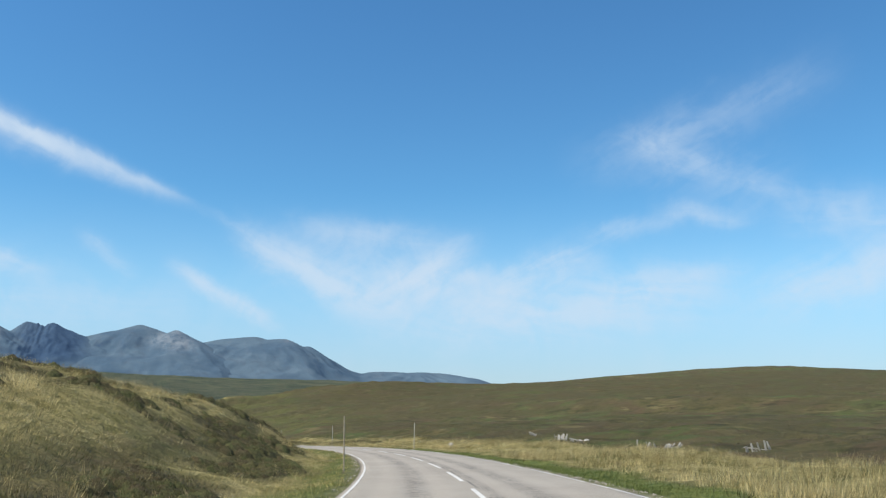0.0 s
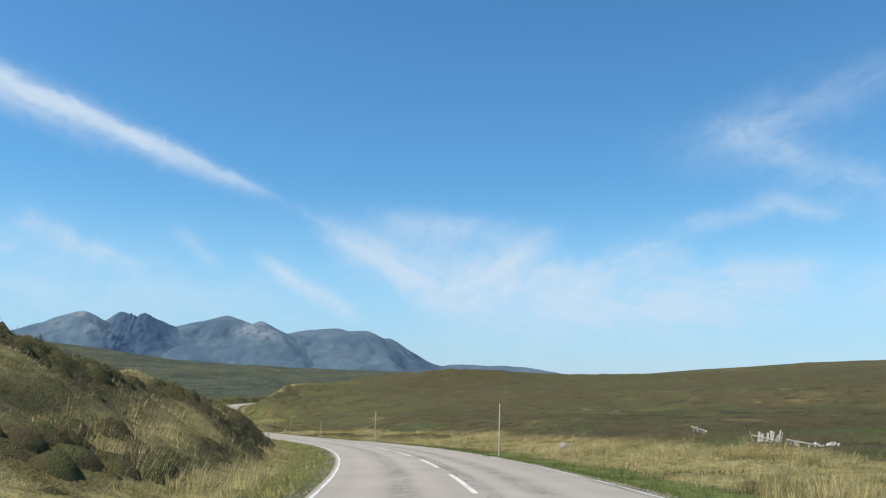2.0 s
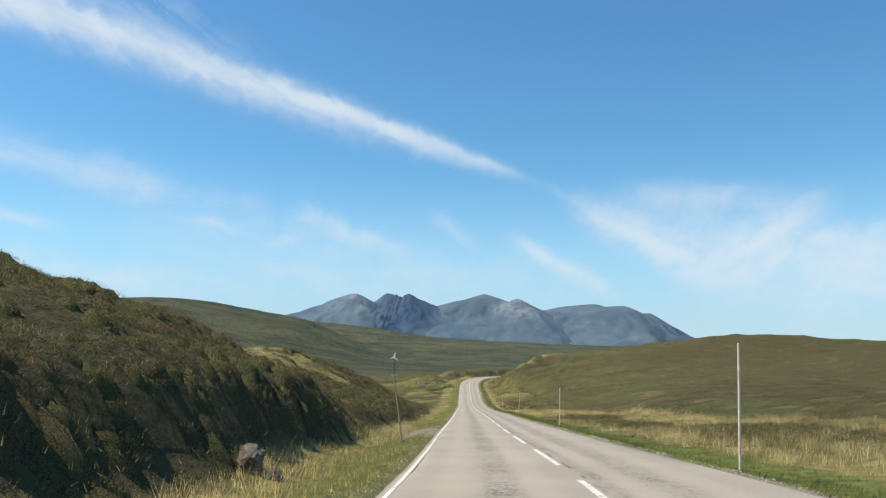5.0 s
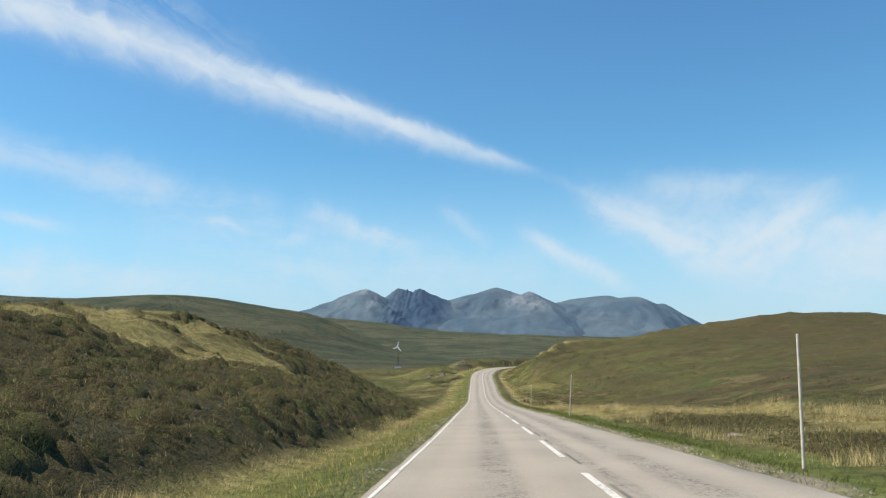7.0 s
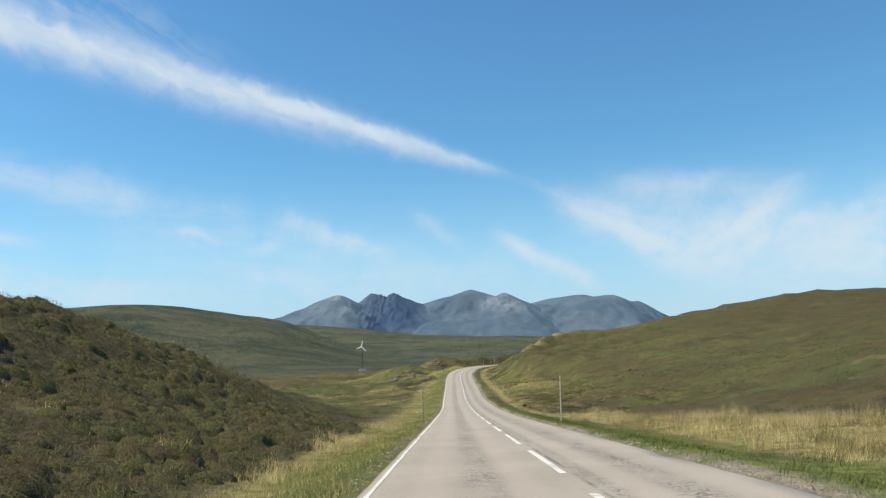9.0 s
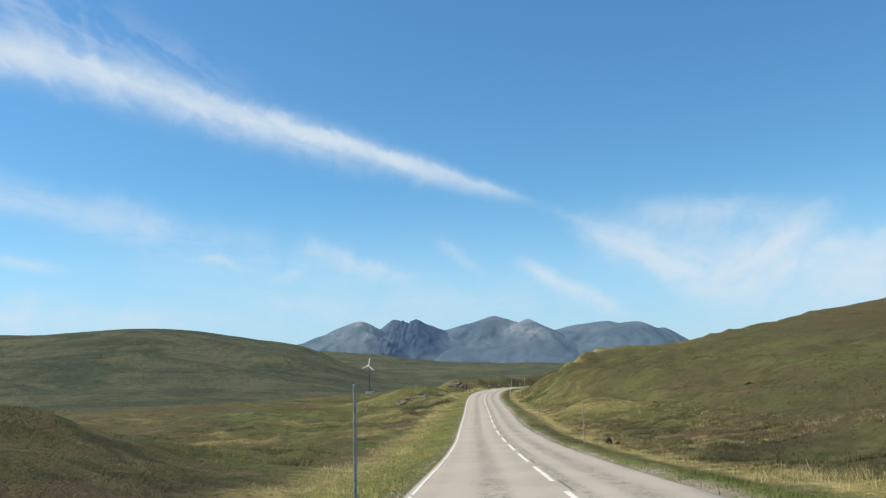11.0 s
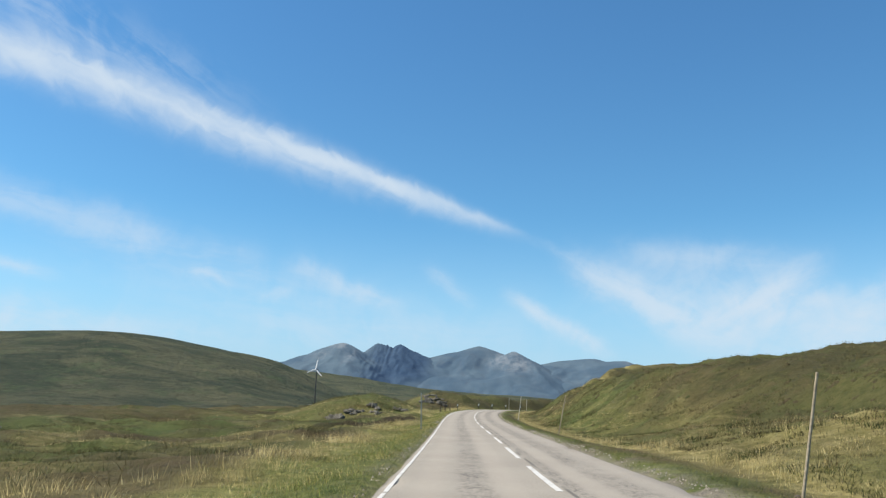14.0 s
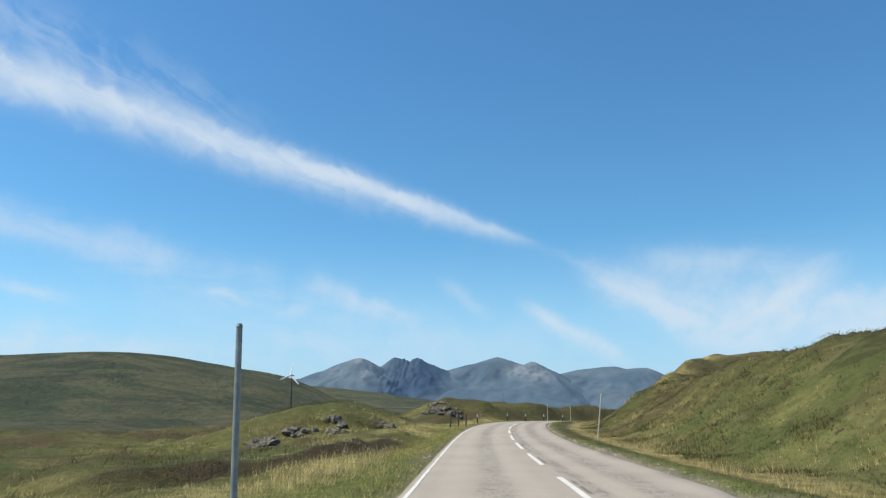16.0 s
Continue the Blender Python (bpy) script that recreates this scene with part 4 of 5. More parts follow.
def snow_pole(x, y, z, lean_x, lean_y, height, surface, label, radius=0.03):
    thing = tagged(new("snow_pole"), label, "pole", "snow poles along the road")
    thing.location = (x, y, z)
    top = (lean_x, lean_y, height)
    low = ground_at(x, y) - z
    bm = rod(bmesh.new(), (0, 0, min(-0.35, low - 0.35)), top, radius * 1.1, radius * 0.92, 12)
    part("shaft", bm, surface, thing)
    bm = bmesh.new()
    bmesh.ops.create_cone(bm, cap_ends=True, segments=12, radius1=radius * 1.02, radius2=radius * 0.75, depth=0.03, matrix=Matrix.Translation((lean_x, lean_y, height + 0.012)))
    part("cap", bm, surface, thing)
    bm = bmesh.new()
    bmesh.ops.create_cone(bm, cap_ends=True, segments=9, radius1=0.17, radius2=0.04, depth=0.12, matrix=Matrix.Translation((0, 0, low - 0.02)))
    part("earth_collar", bm, BROWN_WOOD, thing, "trodden earth round the foot")
    return thing


for row in [
    (7.76, 31.55, -1.35, -0.02, -0.03, 2.20, 1),
    (23.63, 70.42, -2.61, 0.02, -0.10, 2.13, 0),
    (24.33, 105.47, -3.90, 0.01, -0.21, 2.32, 0),
    (23.91, 141.70, -5.56, 0.04, -0.01, 2.22, 0),
    (22.65, 175.39, -6.77, 0.17, -0.38, 2.20, 0),
    (21.74, 208.11, -8.12, 0.06, -0.07, 2.14, 0),
    (20.61, 244.85, -9.42, 0.03, -0.01, 2.18, 1),
    (20.20, 279.79, -9.50, 0.32, -0.31, 2.18, 1),
    (19.32, 312.60, -8.59, 0.44, -0.24, 2.05, 1),
    (18.85, 348.86, -7.53, 0.32, -0.07, 2.19, 0),
    (14.17, 219.09, -8.66, 0.04, -0.12, 2.07, 2),
    (11.63, 312.72, -8.78, -0.06, 0.0, 2.15, 2),
    (16.2, 117.5, -4.65, -0.38, -0.2, 2.25, 1),
    (20.6, 418.65, -5.4, 0.0, 0.0, 2.2, 0),
    (24.2, 424.8, -5.35, 0.0, 0.0, 2.2, 0),
]:
    x, y, z, lx, ly, h, kind = row
    surface = (PALE_POLE, ASH_POLE, GREY_POLE)[kind]
    text = ("pale painted snow pole standing in verge grass", "leaning bare wooden snow pole on the verge", "grey galvanised snow pole beside the road")[kind]
    snow_pole(x, y, z, lx, ly, h, surface, text, 0.027 if kind < 2 else 0.03)


# ---- wind turbine ----
def wind_turbine(x, y, hub):
    z = ground_at(x, y)
    thing = tagged(new("wind_turbine"), "small wind turbine with white blades on a dark mast", "wind turbine")
    thing.location = (x, y, z)
    h = hub - z
    part("mast", rod(bmesh.new(), (0, 0, -0.5), (0, 0, h - 0.15), 0.16, 0.085, 14), DARK, thing)
    bm = bmesh.new()
    rod(bm, (0, 0, h * 0.55), (0, 0, h * 0.55 + 0.25), 0.19, 0.19, 12)
    part("collar", bm, DARK, thing)
    bm = bmesh.new()
    bmesh.ops.create_cube(bm, size=1, matrix=Matrix.Translation((0, 0, 0.3)) @ Matrix.Diagonal((2.2, 1.8, 1.5, 1)))
    bmesh.ops.bevel(bm, geom=bm.edges[:], offset=0.05, segments=2)
    part("plinth", bm, CONCRETE, thing, "pale concrete plinth")
    facing = Vector((-0.35, -0.93, 0.0)).normalized()
    side = facing.cross(Vector((0, 0, 1))).normalized()
    bm = rod(bmesh.new(), Vector((0, 0, h)) + facing * 0.35, Vector((0, 0, h)) - facing * 0.5, 0.13, 0.1, 12)
    nacelle = part("nacelle", bm, DARK, thing)
    bm = bmesh.new()
    bmesh.ops.create_uvsphere(bm, u_segments=12, v_segments=8, radius=0.16, matrix=Matrix.Translation(Vector((0, 0, h)) + facing * 0.42) @ Matrix.Diagonal((1, 1, 1, 1)))
    part("nose_cone", bm, WHITE, thing)
    for ang in (102, 222, 342):
        bm = bmesh.new()
        out = side * math.cos(radians(ang)) + Vector((0, 0, 1)) * math.sin(radians(ang))
        across = out.cross(facing).normalized()
        rings = []
        for r, w in ((0.1, 0.07), (0.35, 0.16), (0.9, 0.135), (1.6, 0.1), (2.15, 0.05)):
            c = Vector((0, 0, h)) + facing * 0.42 + out * r
            rings.append([bm.verts.new(c + across * w * a + facing * w * b) for a, b in ((1, 0.15), (0.2, 0.24), (-1, -0.1), (0.2, -0.05))])
        for p, q in zip(rings, rings[1:]):
            for i in range(4):
                bm.faces.new((p[i], p[(i + 1) % 4], q[(i + 1) % 4], q[i]))
        bm.faces.new(rings[-1])
        bm.faces.new(rings[0][::-1])
        bmesh.ops.recalc_face_normals(bm, faces=bm.faces)
        part("blade", bm, WHITE, thing)
    tail = -facing
    tail = (tail + side * 0.9).normalized()
    bm = rod(bmesh.new(), Vector((0, 0, h)), Vector((0, 0, h + 0.12)) + tail * 1.5, 0.035, 0.03, 8)
    part("tail_boom", bm, DARK, thing)
    bm = bmesh.new()
    c = Vector((0, 0, h + 0.12)) + tail * 1.75
    bmesh.ops.create_cube(bm, size=1, matrix=Matrix.Translation(c) @ tail.to_track_quat("X", "Z").to_matrix().to_4x4() @ Matrix.Diagonal((0.62, 0.02, 0.42, 1)))
    bmesh.ops.bevel(bm, geom=bm.edges[:], offset=0.006, segments=1)
    part("tail_vane", bm, WHITE, thing)


wind_turbine(-18.8, 435.5, 2.1)


# ---- rocks ----
def rock_mesh(seed, flat=0.7):
    """An angular block: the hull of scattered points, cut and bevelled."""
    r = random.Random(seed)
    bm = bmesh.new()
    for _ in range(26):
        v = Vector((r.gauss(0, 1), r.gauss(0, 1), r.gauss(0, 1))).normalized() * r.uniform(0.72, 1.0)
        bm.verts.new((v.x, v.y, v.z * flat))
    hull = bmesh.ops.convex_hull(bm, input=bm.verts[:])
    bmesh.ops.delete(bm, geom=[g for g in hull["geom_interior"] if isinstance(g, bmesh.types.BMVert)], context="VERTS")
    bmesh.ops.bevel(bm, geom=bm.edges[:], offset=0.035, segments=1, affect="EDGES")
    bmesh.ops.subdivide_edges(bm, edges=bm.edges[:], cuts=1, use_grid_fill=True)
    off = Vector((seed * 3.7, seed * 1.3, 0))
    for v in bm.verts:
        v.co *= 1 + 0.34 * noise.noise(v.co * 2.4 + off) + 0.16 * noise.noise(v.co * 6 + off)
    bmesh.ops.recalc_face_normals(bm, faces=bm.faces[:])
    return bm


def boulder(x, y, size, flat=0.7, turn=0.0, sink=0.25, seed=1, label="grey lichened boulder in rough grass", group="rocks on the moor", stretch=1.0, surface=None):
    ob = part("boulder", rock_mesh(seed, flat), surface or ROCK)
    tagged(ob, label, "rock", group)
    ob.matrix_world = Matrix.Translation((x, y, ground_at(x, y) + size * flat * (0.55 - sink))) @ pose(0, 0, 0, 0, 0, turn) @ Matrix.Diagonal((size * stretch, size, size, 1))
    return ob


# outcrops: place, reach, how many, size, seed
for cx, cy, rx, ry, count, size, seed in ((-1.2, 358.6, 1.1, 0.7, 14, 0.5, 3), (0.6, 361.2, 0.9, 0.6, 9, 0.42, 5), (3.2, 360.6, 0.7, 0.6, 10, 0.46, 6), (2.4, 363.8, 0.6, 0.5, 8, 0.5, 8), (5.3, 367.8, 0.9, 0.6, 11, 0.46, 7), (3.9, 357.6, 0.5, 0.4, 3, 0.3, 13), (6.2, 404.2, 1.1, 1.0, 18, 0.45, 9), (8.4, 404.6, 1.0, 1.0, 18, 0.42, 10), (7.2, 406.4, 1.6, 0.8, 12, 0.45, 12), (-30.0, 330, 6.0, 1.5, 9, 0.26, 11)):
    pick = random.Random(seed)
    for k in range(count):
        x, y = cx + pick.uniform(-rx, rx), cy + pick.uniform(-ry, ry)
        boulder(x, y, size * pick.uniform(0.55, 1.25), pick.uniform(0.6, 0.95), pick.uniform(0, 180), 0.5, seed * 40 + k, "grey lichened rock of an outcrop in moor grass", "rocks of the outcrops", pick.uniform(1.0, 1.6))
boulder(14.75, 103.1, 0.36, 1.25, 30, 0.2, 41, "pale upright boulder at the foot of the bank", "stones by the road", 0.85, STONE)
boulder(15.25, 102.9, 0.2, 0.8, 80, 0.2, 43, "small pale stone at the foot of the bank", "stones by the road", 1.0, STONE)
boulder(26.9, 156.6, 0.26, 0.6, 10, 0.4, 47, "pale flat boulder among heather", "stones by the road", 1.5, PALE_STONE)
boulder(30.5, 79.0, 0.36, 0.9, 10, -0.6, 48, "pale boulder in straw-coloured grass", "stones by the road", 1.0, PALE_STONE)
for sx, sy, size, tall, name, label in ((22.5, 250.7, 0.19, 1.15, "stump", "black rotten stump in the straw grass behind the verge"), (22.92, 250.35, 0.15, 0.7, "peat_lump", "low black peat lump beside the stump")):
    lump = boulder(sx, sy, size, tall, 25, -0.05, 53, stretch=1.15, surface=BOG_WOOD)
    lump.name = name
    tagged(lump, label, "stump" if name == "stump" else "peat")

# ---- collapsed snow fence on the moor ----
def broken_fence(x, y, length, heading, slats, seed, tallest=0.78):
    """Silvered slats, leaning every way, on two sagging rails."""
    r = random.Random(seed)
    thing = tagged(new("broken_fence"), "collapsed silvered wooden slat fence lying on the moor", "fence", "broken fences on the moor")
    thing.location = (x, y, ground_at(x, y))
    ax = Vector((math.cos(radians(heading)), math.sin(radians(heading)), 0))
    up = Vector((0, 0, 1))
    part("rail", rod(bmesh.new(), ax * (-length / 2) + up * 0.3, ax * (length / 2) + up * 0.12, 0.03, 0.025, 6), OLD_WOOD, thing)
    lean_x, u = -0.3, -length / 2
    for i in range(slats):
        if r.random() < 0.12:
            lean_x = r.choice((-0.75, -0.5, -0.35, 0.25, 0.9))
        u += length / slats * r.uniform(0.4, 1.6)
        g = Vector((ax.x * u, ax.y * u + r.uniform(-0.12, 0.12), 0))
        g.z = ground_at(x + g.x, y + g.y) - thing.location.z - 0.1
        lean = Vector((lean_x + r.uniform(-0.12, 0.12), r.uniform(-0.25, 0.25), 1)).normalized()
        tall = tallest * r.uniform(0.5, 1.0)
        bm = bmesh.new()
        q = lean.to_track_quat("Z", "Y").to_matrix().to_4x4()
        bmesh.ops.create_cube(bm, size=1, matrix=Matrix.Translation(g + lean * tall / 2) @ q @ Matrix.Diagonal((0.12, 0.03, tall, 1)))
        bmesh.ops.bevel(bm, geom=bm.edges[:], offset=0.005, segments=1)
        part("slat", bm, OLD_WOOD, thing)


broken_fence(37.8, 54.0, 2.3, -20, 26, 3, 0.88)
broken_fence(40.4, 74.3, 2.8, -97, 16, 5, 0.72)
broken_fence(40.1, 70.3, 4.2, -97, 15, 6, 0.45)
broken_fence(41.2, 82.2, 2.0, -97, 9, 8, 0.5)
broken_fence(38.1, 43.8, 1.6, -30, 10, 9, 0.8)
lone = part("fence_post", rod(bmesh.new(), (0, 0, -0.3), (0.04, 0, 0.75), 0.05, 0.045, 8), OLD_WOOD)
tagged(lone, "lone silvered wooden post in the moor grass", "post")
lone.location = (38.7, 58.3, ground_at(38.7, 58.3))


# ---- marker posts on the bend, fence posts ----
def marker_post(x, y):
    thing = tagged(new("marker_post"), "black and white reflector post at the bend", "marker post", "marker posts on the bend")
    thing.location = (x, y, ground_at(x, y))
    bm = bmesh.new()
    bmesh.ops.create_cube(bm, size=1, matrix=Matrix.Translation((0, 0, 0.4)) @ Matrix.Diagonal((0.12, 0.1, 1.1, 1)))
    bmesh.ops.bevel(bm, geom=bm.edges[:], offset=0.012, segments=2)
    part("post", bm, BLACK, thing)
    bm = bmesh.new()
    bmesh.ops.create_cube(bm, size=1, matrix=Matrix.Translation((0, 0, 0.78)) @ Matrix.Diagonal((0.125, 0.105, 0.3, 1)))
    bmesh.ops.bevel(bm, geom=bm.edges[:], offset=0.012, segments=2)
    part("white_band", bm, REFLECT, thing)


def fence_post(x, y, height, lean):
    ob = part("fence_post", rod(bmesh.new(), (0, 0, -0.3), (lean, 0, height), 0.07, 0.065, 8), BROWN_WOOD)
    tagged(ob, "short dark wooden fence post by the rocks", "post", "fence posts by the rocks")
    ob.location = (x, y, ground_at(x, y))


for x, y in ((11.93, 385.25), (14.98, 401.0), (17.32, 408.8), (19.9, 415.55), (22.87, 422.0)):
    marker_post(x, y)
for x, y, h, lean in ((9.8, 376.9, 1.25, 0.05), (10.4, 379.5, 1.2, -0.04), (10.9, 383.0, 1.0, 0.03)):
    fence_post(x, y, h, lean)


# ---- grass, heather, gravel ----
def blades(name, label, surface, x, y, height, blades_each, width, spread, lean, seed, category="grass"):
    """Tufts of bent blades at the places given: each blade a tapered scrap."""
    r = np.random.RandomState(seed)
    n, k = len(x), blades_each
    base = np.repeat(np.stack([x, y, land(x, y) - 0.04], 1), k, 0)
    h = np.repeat(height, k) * r.uniform(0.55, 1.1, n * k)
    a = r.uniform(0, 2 * np.pi, n * k)
    rad = np.sqrt(r.rand(n * k)) * np.repeat(spread, k)
    base[:, 0] += rad * np.cos(a)
    base[:, 1] += rad * np.sin(a)
    out = np.stack([np.cos(a), np.sin(a)], 1) * (lean * r.uniform(0.2, 1.2, n * k) * h)[:, None]
    out += np.array([0.16, -0.03]) * h[:, None]
    t = r.uniform(0, 2 * np.pi, n * k)
    w = np.repeat(width, k) * r.uniform(0.7, 1.3, n * k)
    side = np.stack([np.cos(t) * w, np.sin(t) * w, np.zeros(n * k)], 1)
    tip = base.copy()
    tip[:, :2] += out
    tip[:, 2] += h * (1 - 0.25 * lean)
    v = np.stack([base - side, base + side, tip], 1).reshape(-1, 3)
    f = np.arange(len(v)).reshape(-1, 3)
    me = mesh_of(name, v, f, surface, True)
    soft_normals(me, np.repeat(np.array([0, 0, 0.8]) + r.normal(size=(n * k, 3)) * 0.32 + np.stack([np.cos(a), np.sin(a), 0 * a], 1) * 0.45, 3, 0))
    return tagged(new(name, me), label, category, kind="stuff")


def mounds(name, label, surface, x, y, size, seed):
    """Low uneven domes, the bodies of bushes: two rings and a crown each."""
    r = np.random.RandomState(seed)
    n, k = len(x), 6
    a = np.arange(k) * 2 * np.pi / k
    base = np.stack([x, y, land(x, y) - 0.12], 1)
    rings = []
    for reach, lift in ((1.3, 0.0), (0.85, 0.52)):
        rr = size[:, None] * reach * r.uniform(0.75, 1.2, (n, k))
        u, w = base[:, :1] + rr * np.cos(a), base[:, 1:2] + rr * np.sin(a)
        rings.append(np.stack([u, w, land(u.ravel(), w.ravel()).reshape(n, k) - 0.14 + size[:, None] * lift * r.uniform(0.6, 1.3, (n, k))], 2))
    crown = base + np.stack([size * r.uniform(-0.25, 0.25, n), size * r.uniform(-0.25, 0.25, n), size * r.uniform(0.55, 0.95, n)], 1)
    v = np.concatenate([rings[0], rings[1], crown[:, None, :]], 1).reshape(-1, 3)
    i = np.arange(k)
    j = (i + 1) % k
    one = np.concatenate([np.stack([i, j, j + k], 1), np.stack([i, j + k, i + k], 1), np.stack([i + k, j + k, np.full(k, 2 * k)], 1)])
    f = (one[None] + (np.arange(n) * (2 * k + 1))[:, None, None]).reshape(-1, 3)
    return tagged(new(name, mesh_of(name, v, f, surface, True)), label, "heather", kind="stuff")


def sprigs(name, label, surface, x, y, size, leaves, seed, width=0.006):
    """Low bushes of many fine shoots that rise from a dome."""
    r = np.random.RandomState(seed)
    n, k = len(x), leaves
    c = np.repeat(np.stack([x, y, land(x, y) - 0.05], 1), k, 0)
    s = np.repeat(size, k)
    a, up = r.uniform(0, 2 * np.pi, n * k), r.rand(n * k)
    rr = np.sqrt(1 - up ** 2) * 1.1
    p = c + np.stack([np.cos(a) * rr * s, np.sin(a) * rr * s, up * s * 0.74], 1)
    way = (p - c) / s[:, None] * 0.55 + np.array([0, 0, 0.6]) + r.normal(size=(n * k, 3)) * 0.32
    d1 = np.cross(way, r.normal(size=(n * k, 3)))
    d1 /= np.linalg.norm(d1, axis=1)[:, None] + 1e-6
    w = r.uniform(0.6, 1.3, n * k)[:, None] * width
    reach = (0.035 + 0.17 * s * r.uniform(0.5, 1.3, n * k))[:, None]
    v = np.stack([p - d1 * w, p + d1 * w, p + way * reach], 1).reshape(-1, 3)
    f = np.arange(len(v)).reshape(-1, 3)
    me = mesh_of(name, v, f, surface, True)
    soft_normals(me, np.repeat(np.stack([np.cos(a) * rr, np.sin(a) * rr, up + 0.25], 1) + r.normal(size=(n * k, 3)) * 0.3, 3, 0))
    return tagged(new(name, me), label, "heather", kind="stuff")


def scatter(count, seed, y0, y1, lat0, lat1, keep):
    """Places beside the road, between two distances from its centre line, kept by a chance that keep(x, y, d) gives."""
    r = np.random.RandomState(seed)
    y = r.uniform(y0, y1, count)
    d = r.uniform(lat0, lat1, count)
    a = np.interp(y, YS, TURN)
    x, yy = np.interp(y, YS, XS) + d * np.cos(a), y - d * np.sin(a)
    good = (r.rand(count) < keep(x, yy, d)) & (margin(lateral(x, yy), yy) > HALF + 0.1)
    return x[good], yy[good], r


clump = lambda x, y, s=2.2, lo=-0.12, hi=0.2: smooth(lo, hi, fbm(x / s + 31, y / s, 3))
# short green verge on both sides
for side, seed, sward in ((1, 21, GREEN), (-1, 22, VERGE)):
    x, y, r = scatter(70000, seed, 4, 412, side * 2.4, side * 6.4, lambda x, y, d: (0.3 + 0.7 * clump(x, y)) * (1 - np.where(d < 0, np.exp(-((y - LAYBY[1]) / 5.0) ** 4) * smooth(LAYBY[0] + 0.7, LAYBY[0] - 0.5, -d), 0.0)) * smooth(3.15, 3.5, margin(d, y) + 0.3 * fbm(x / 1.5, y / 1.5, 2)) * smooth(6.6, 4.6, margin(d, y) + np.where(d > 0, 2.0 * smooth(212, 236, y), 0.0)))
    blades("verge_grass", ("short green grass along the road edge", "short yellow-green grass along the road edge")[side < 0], sward, x, y, r.uniform(0.08, 0.2, len(x)), 7, np.full(len(x), 0.0056), np.full(len(x), 0.2), 0.6, seed)


# taller straw grass behind it
for side, seed, reach, count in ((1, 31, 20.0, 90000), (-1, 32, 30.0, 120000)):
    x, y, r = scatter(count, seed, 6, 412, side * 3.6, side * reach, lambda x, y, d: (0.2 + 0.8 * clump(x, y, 3.0)) * straw_zone(x, y, d))
    tall = (0.2 + 0.36 * clump(x, y, 5.0)) * r.uniform(0.7, 1.2, len(x)) * np.where(lateral(x, y) < -8, 0.75, np.where(lateral(x, y) > 0, np.interp(y, [205, 235], [1.3, 0.75]), 1.0))
    blades("dry_grass", "tall straw-coloured moor grass behind the verge", STRAW, x, y, tall, 11, np.full(len(x), 0.0045), np.full(len(x), 0.22), 0.5, seed)
# grass over the moor, the hill and the left bank
x, y, r = scatter(70000, 41, 6, 420, 6, 55, lambda x, y, d: (0.15 + 0.85 * clump(x, y, 4.0)) * (1 - 0.92 * heathy(x, y, d)) * smooth(85, 25, d) * (1 - 0.8 * straw_zone(x, y, d)))
blades("moor_grass", "olive and straw tussocks over the moor", OLIVE, x, y, (0.1 + 0.18 * clump(x, y, 5.0)) * r.uniform(0.7, 1.3, len(x)), 6, np.full(len(x), 0.01), np.full(len(x), 0.34), 0.8, 41)
x, y, r = scatter(68000, 42, 6, 420, -8, -40, lambda x, y, d: (0.15 + 0.85 * clump(x, y, 3.4)) * (1 - 0.93 * heathy(x, y, d)) * (1 - 0.8 * straw_zone(x, y, d)))
blades("moor_grass", "olive and straw tussocks over the moor", HILL, x, y, (0.14 + 0.24 * clump(x, y, 6.0)) * r.uniform(0.6, 1.1, len(x)) * (1 + 0.4 * smooth(212, 230, y)), 7, np.full(len(x), 0.008), np.full(len(x), 0.34), 0.8, 42)
x, y, r = scatter(60000, 43, 226, 408, 5.5, 21, lambda x, y, d: (0.4 + 0.6 * clump(x, y, 2.4)) * smooth(30, 16, d) * (1 - 0.96 * heathy(x, y, d)))
blades("hill_grass", "rough olive grass on the roadside slope", HILL, x, y, (0.1 + 0.14 * clump(x, y, 1.6)) * r.uniform(0.6, 1.2, len(x)) * smooth(25, 11, lateral(x, y)) * (1 + 0.35 * smooth(242, 250, y) * smooth(280, 262, y) * smooth(19, 11, lateral(x, y))), 8, np.full(len(x), 0.0085), np.full(len(x), 0.26), 0.7, 43)
x, y, r = scatter(9000, 47, 240, 282, 6.2, 19, lambda x, y, d: (0.25 + 0.75 * clump(x, y, 3.0)) * smooth(19, 14, d))
blades("dry_grass", "tall pale grass on the wet flat below the hill", STRAW, x, y, (0.14 + 0.16 * clump(x, y, 2.0)) * r.uniform(0.6, 1.2, len(x)), 9, np.full(len(x), 0.0055), np.full(len(x), 0.24), 0.6, 47)
# rushes, in dark green clumps
for lat0, lat1, y0, y1, count, seed in ((5, 34, 20, 412, 60000, 71), (-9, -34, 215, 412, 24000, 72)):
    x, y, r = scatter(count, seed, y0, y1, lat0, lat1, lambda x, y, d: smooth(0.2, 0.34, fbm(x / 3.2 + 70, y / 3.2, 3)) * (1 - heathy(x, y, d)) * smooth(40, 15, np.abs(d)))
    blades("rushes", "dark green rush clumps in the moor grass", RUSH, x, y, r.uniform(0.16, 0.32, len(x)) * (1 - 0.5 * smooth(9, 17, np.abs(lateral(x, y)))), 12, np.full(len(x), 0.0055), np.full(len(x), 0.24), 0.5, seed, "rushes")
# heather
x, y, r = scatter(42000, 51, 4, 217, -4.9, -30, lambda x, y, d: smooth(0.25, 0.75, heathy(x, y, d)) * 0.95 * smooth(38, 14, -d))
bush = r.uniform(0.16, 0.4, len(x)) * (0.7 + 0.5 * clump(x, y, 3.0))
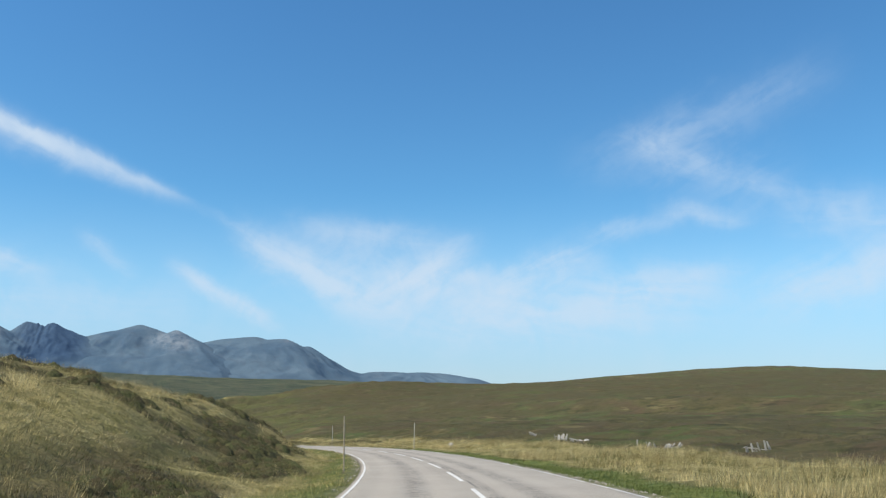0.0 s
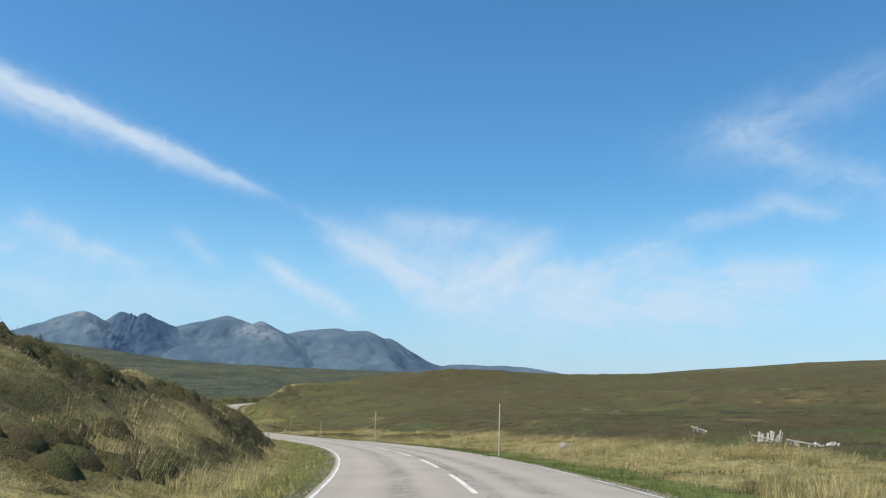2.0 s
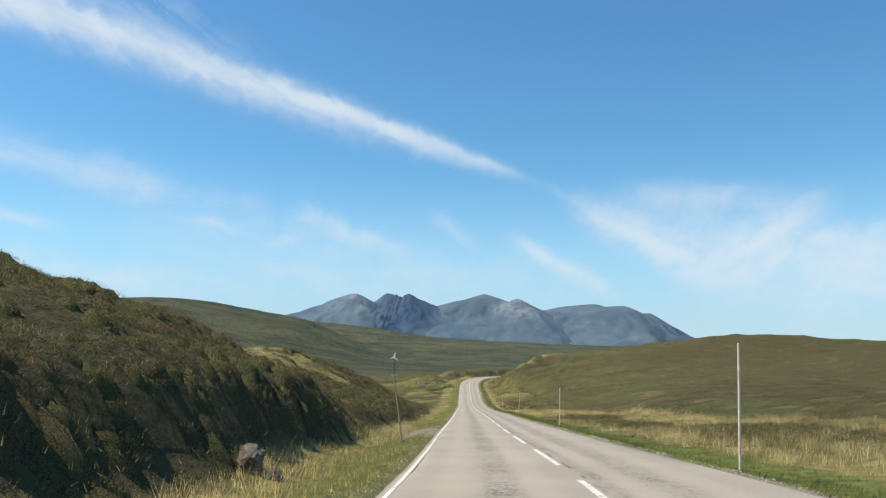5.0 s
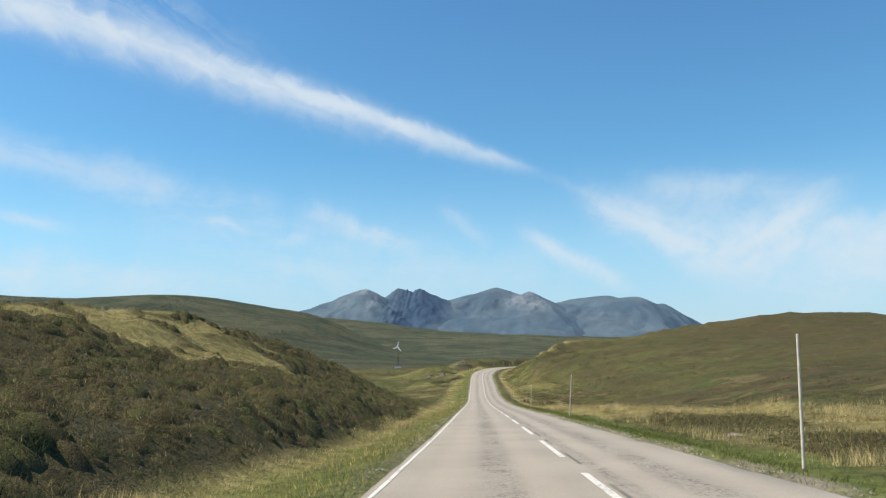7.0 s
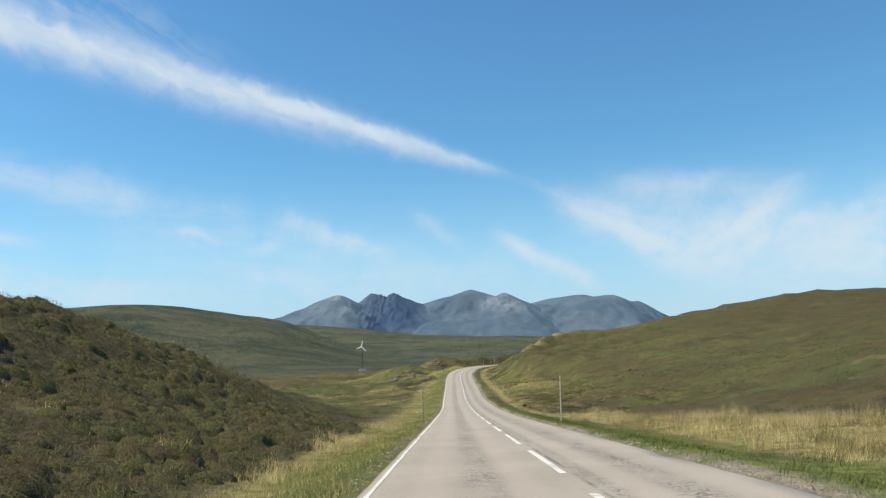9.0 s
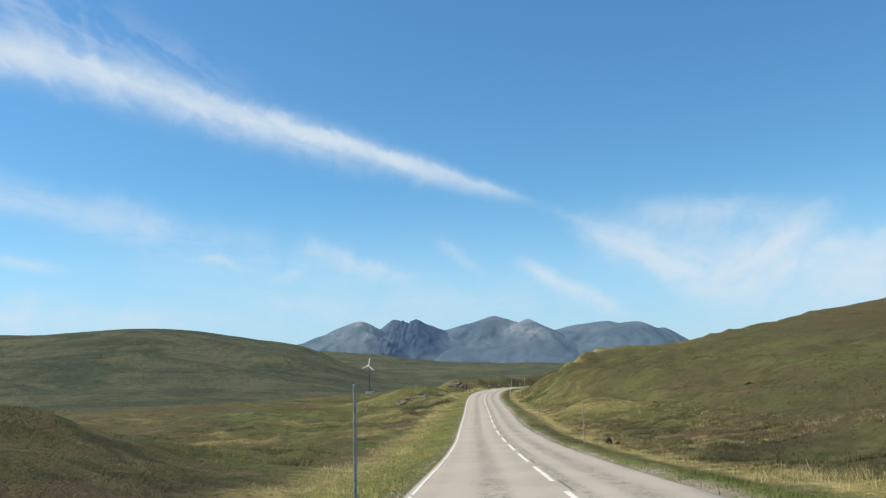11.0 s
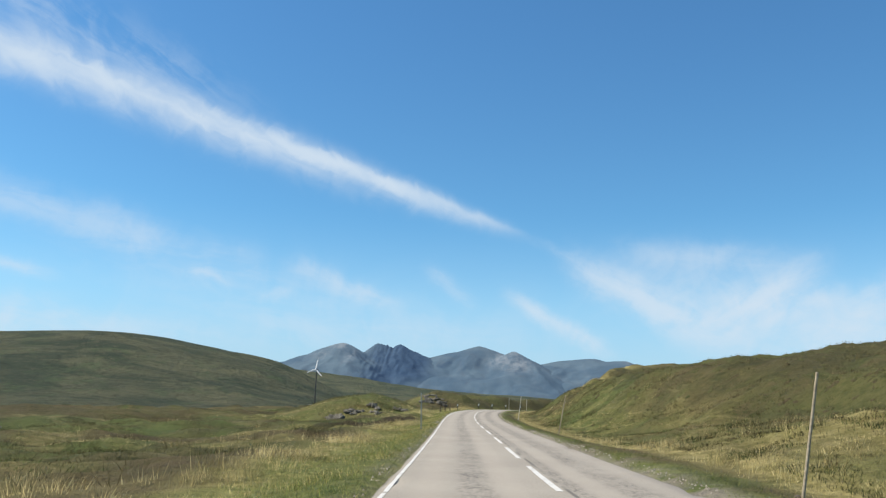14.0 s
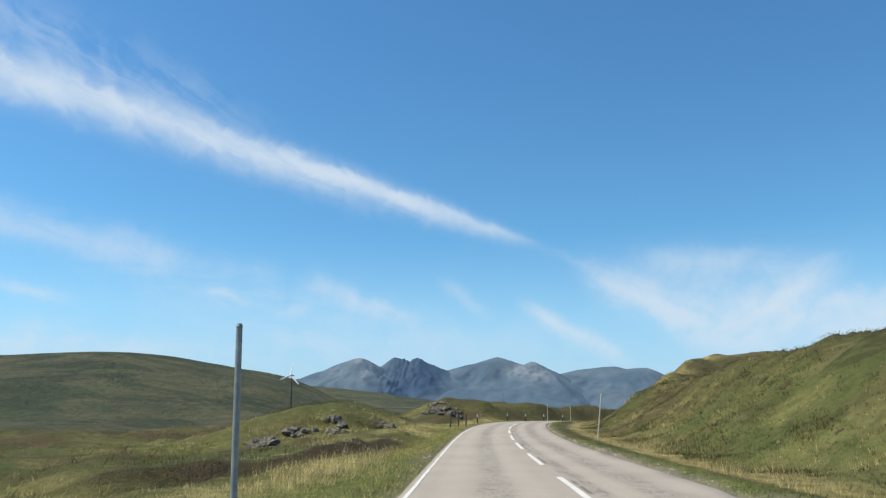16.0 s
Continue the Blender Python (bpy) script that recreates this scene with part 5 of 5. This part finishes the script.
sprigs("heather", "dark brown heather covering the roadside bank", HEATH, x, y, bush, 25, 51, 0.0075)
mounds("heather", "dark brown heather bushes on the roadside bank", MOUND, x, y, bush, 55)
x, y, r = scatter(42000, 52, 8, 420, 6, 52, lambda x, y, d: heathy(x, y, d) * smooth(60, 22, d))
bush = r.uniform(0.14, 0.3, len(x))
sprigs("heather", "brown heather patches on the moor", HEATH, x, y, bush, 14, 52, 0.014)
near = (y > 215) & (lateral(x, y) < 34)
mounds("heather", "brown heather bushes on the roadside hill", MOUND, x[near], y[near], bush[near] * 0.9, 59)
x, y, r = scatter(9000, 57, 108, 186, 4.5, 17, lambda x, y, d: smooth(0.3, 0.7, heathy(x, y, d)))
bush = r.uniform(0.12, 0.32, len(x))
sprigs("heather", "dark heather patches in the straw belt", HEATH, x, y, bush, 26, 57, 0.008)
mounds("heather", "dark heather bushes in the straw belt", MOUND, x, y, bush, 58)
x, y, r = scatter(12000, 53, 200, 452, -5, -38, lambda x, y, d: heathy(x, y, d))
sprigs("heather", "brown heather patches on the moor", HEATH, x, y, r.uniform(0.14, 0.3, len(x)), 16, 53, 0.016)
x, y, r = scatter(2600, 54, 352, 372, -6, -22, lambda x, y, d: np.clip(sum(np.exp(-((x - a) / s) ** 2 - ((y - b) / s) ** 2) for a, b, s in ((1.2, 363.6, 0.9), (4.1, 366.2, 1.1), (2.6, 365.2, 0.7), (-0.6, 362.3, 0.7))), 0, 1))
sprigs("heather", "dark heather bushes among the rocks of a knoll", HEATH, x, y, r.uniform(0.25, 0.5, len(x)), 60, 54, 0.009)


def gravel(count, seed, lat0, lat1, keep):
    x, y, r = scatter(count, seed, 2, 410, lat0, lat1, keep)
    s = r.uniform(0.01, 0.034, len(x))[:, None]
    c = np.stack([x, y, np.maximum(land(x, y), np.interp(y, YS, ZS) - 0.16)], 1)
    dirs = np.array([(1, 0, 0), (-0.5, 0.87, 0), (-0.5, -0.87, 0), (0, 0, 1)], float)
    v = (c[:, None, :] + dirs[None] * s[:, None] * r.uniform(0.6, 1.4, (len(x), 4, 1))).reshape(-1, 3)
    i = np.arange(len(x)) * 4
    f = np.concatenate([np.stack([i, i + 1, i + 3], 1), np.stack([i + 1, i + 2, i + 3], 1), np.stack([i + 2, i, i + 3], 1)])
    me = mesh_of("gravel", v, f, GRAVEL, True)
    soft_normals(me, np.array([-0.2, 0, 1.0]) + r.normal(size=(len(v), 3)) * 0.35)
    return tagged(new("gravel", me), "pale loose stones along the road edge", "gravel", kind="stuff")


gravel(60000, 61, 2.4, 4.1, lambda x, y, d: (0.15 + 0.85 * clump(x, y, 1.5)) * smooth(3.46, 3.22, margin(d, y)))
gravel(14000, 62, -2.8, -3.7, lambda x, y, d: clump(x, y, 1.5) * smooth(3.5, 3.2, margin(d, y)))
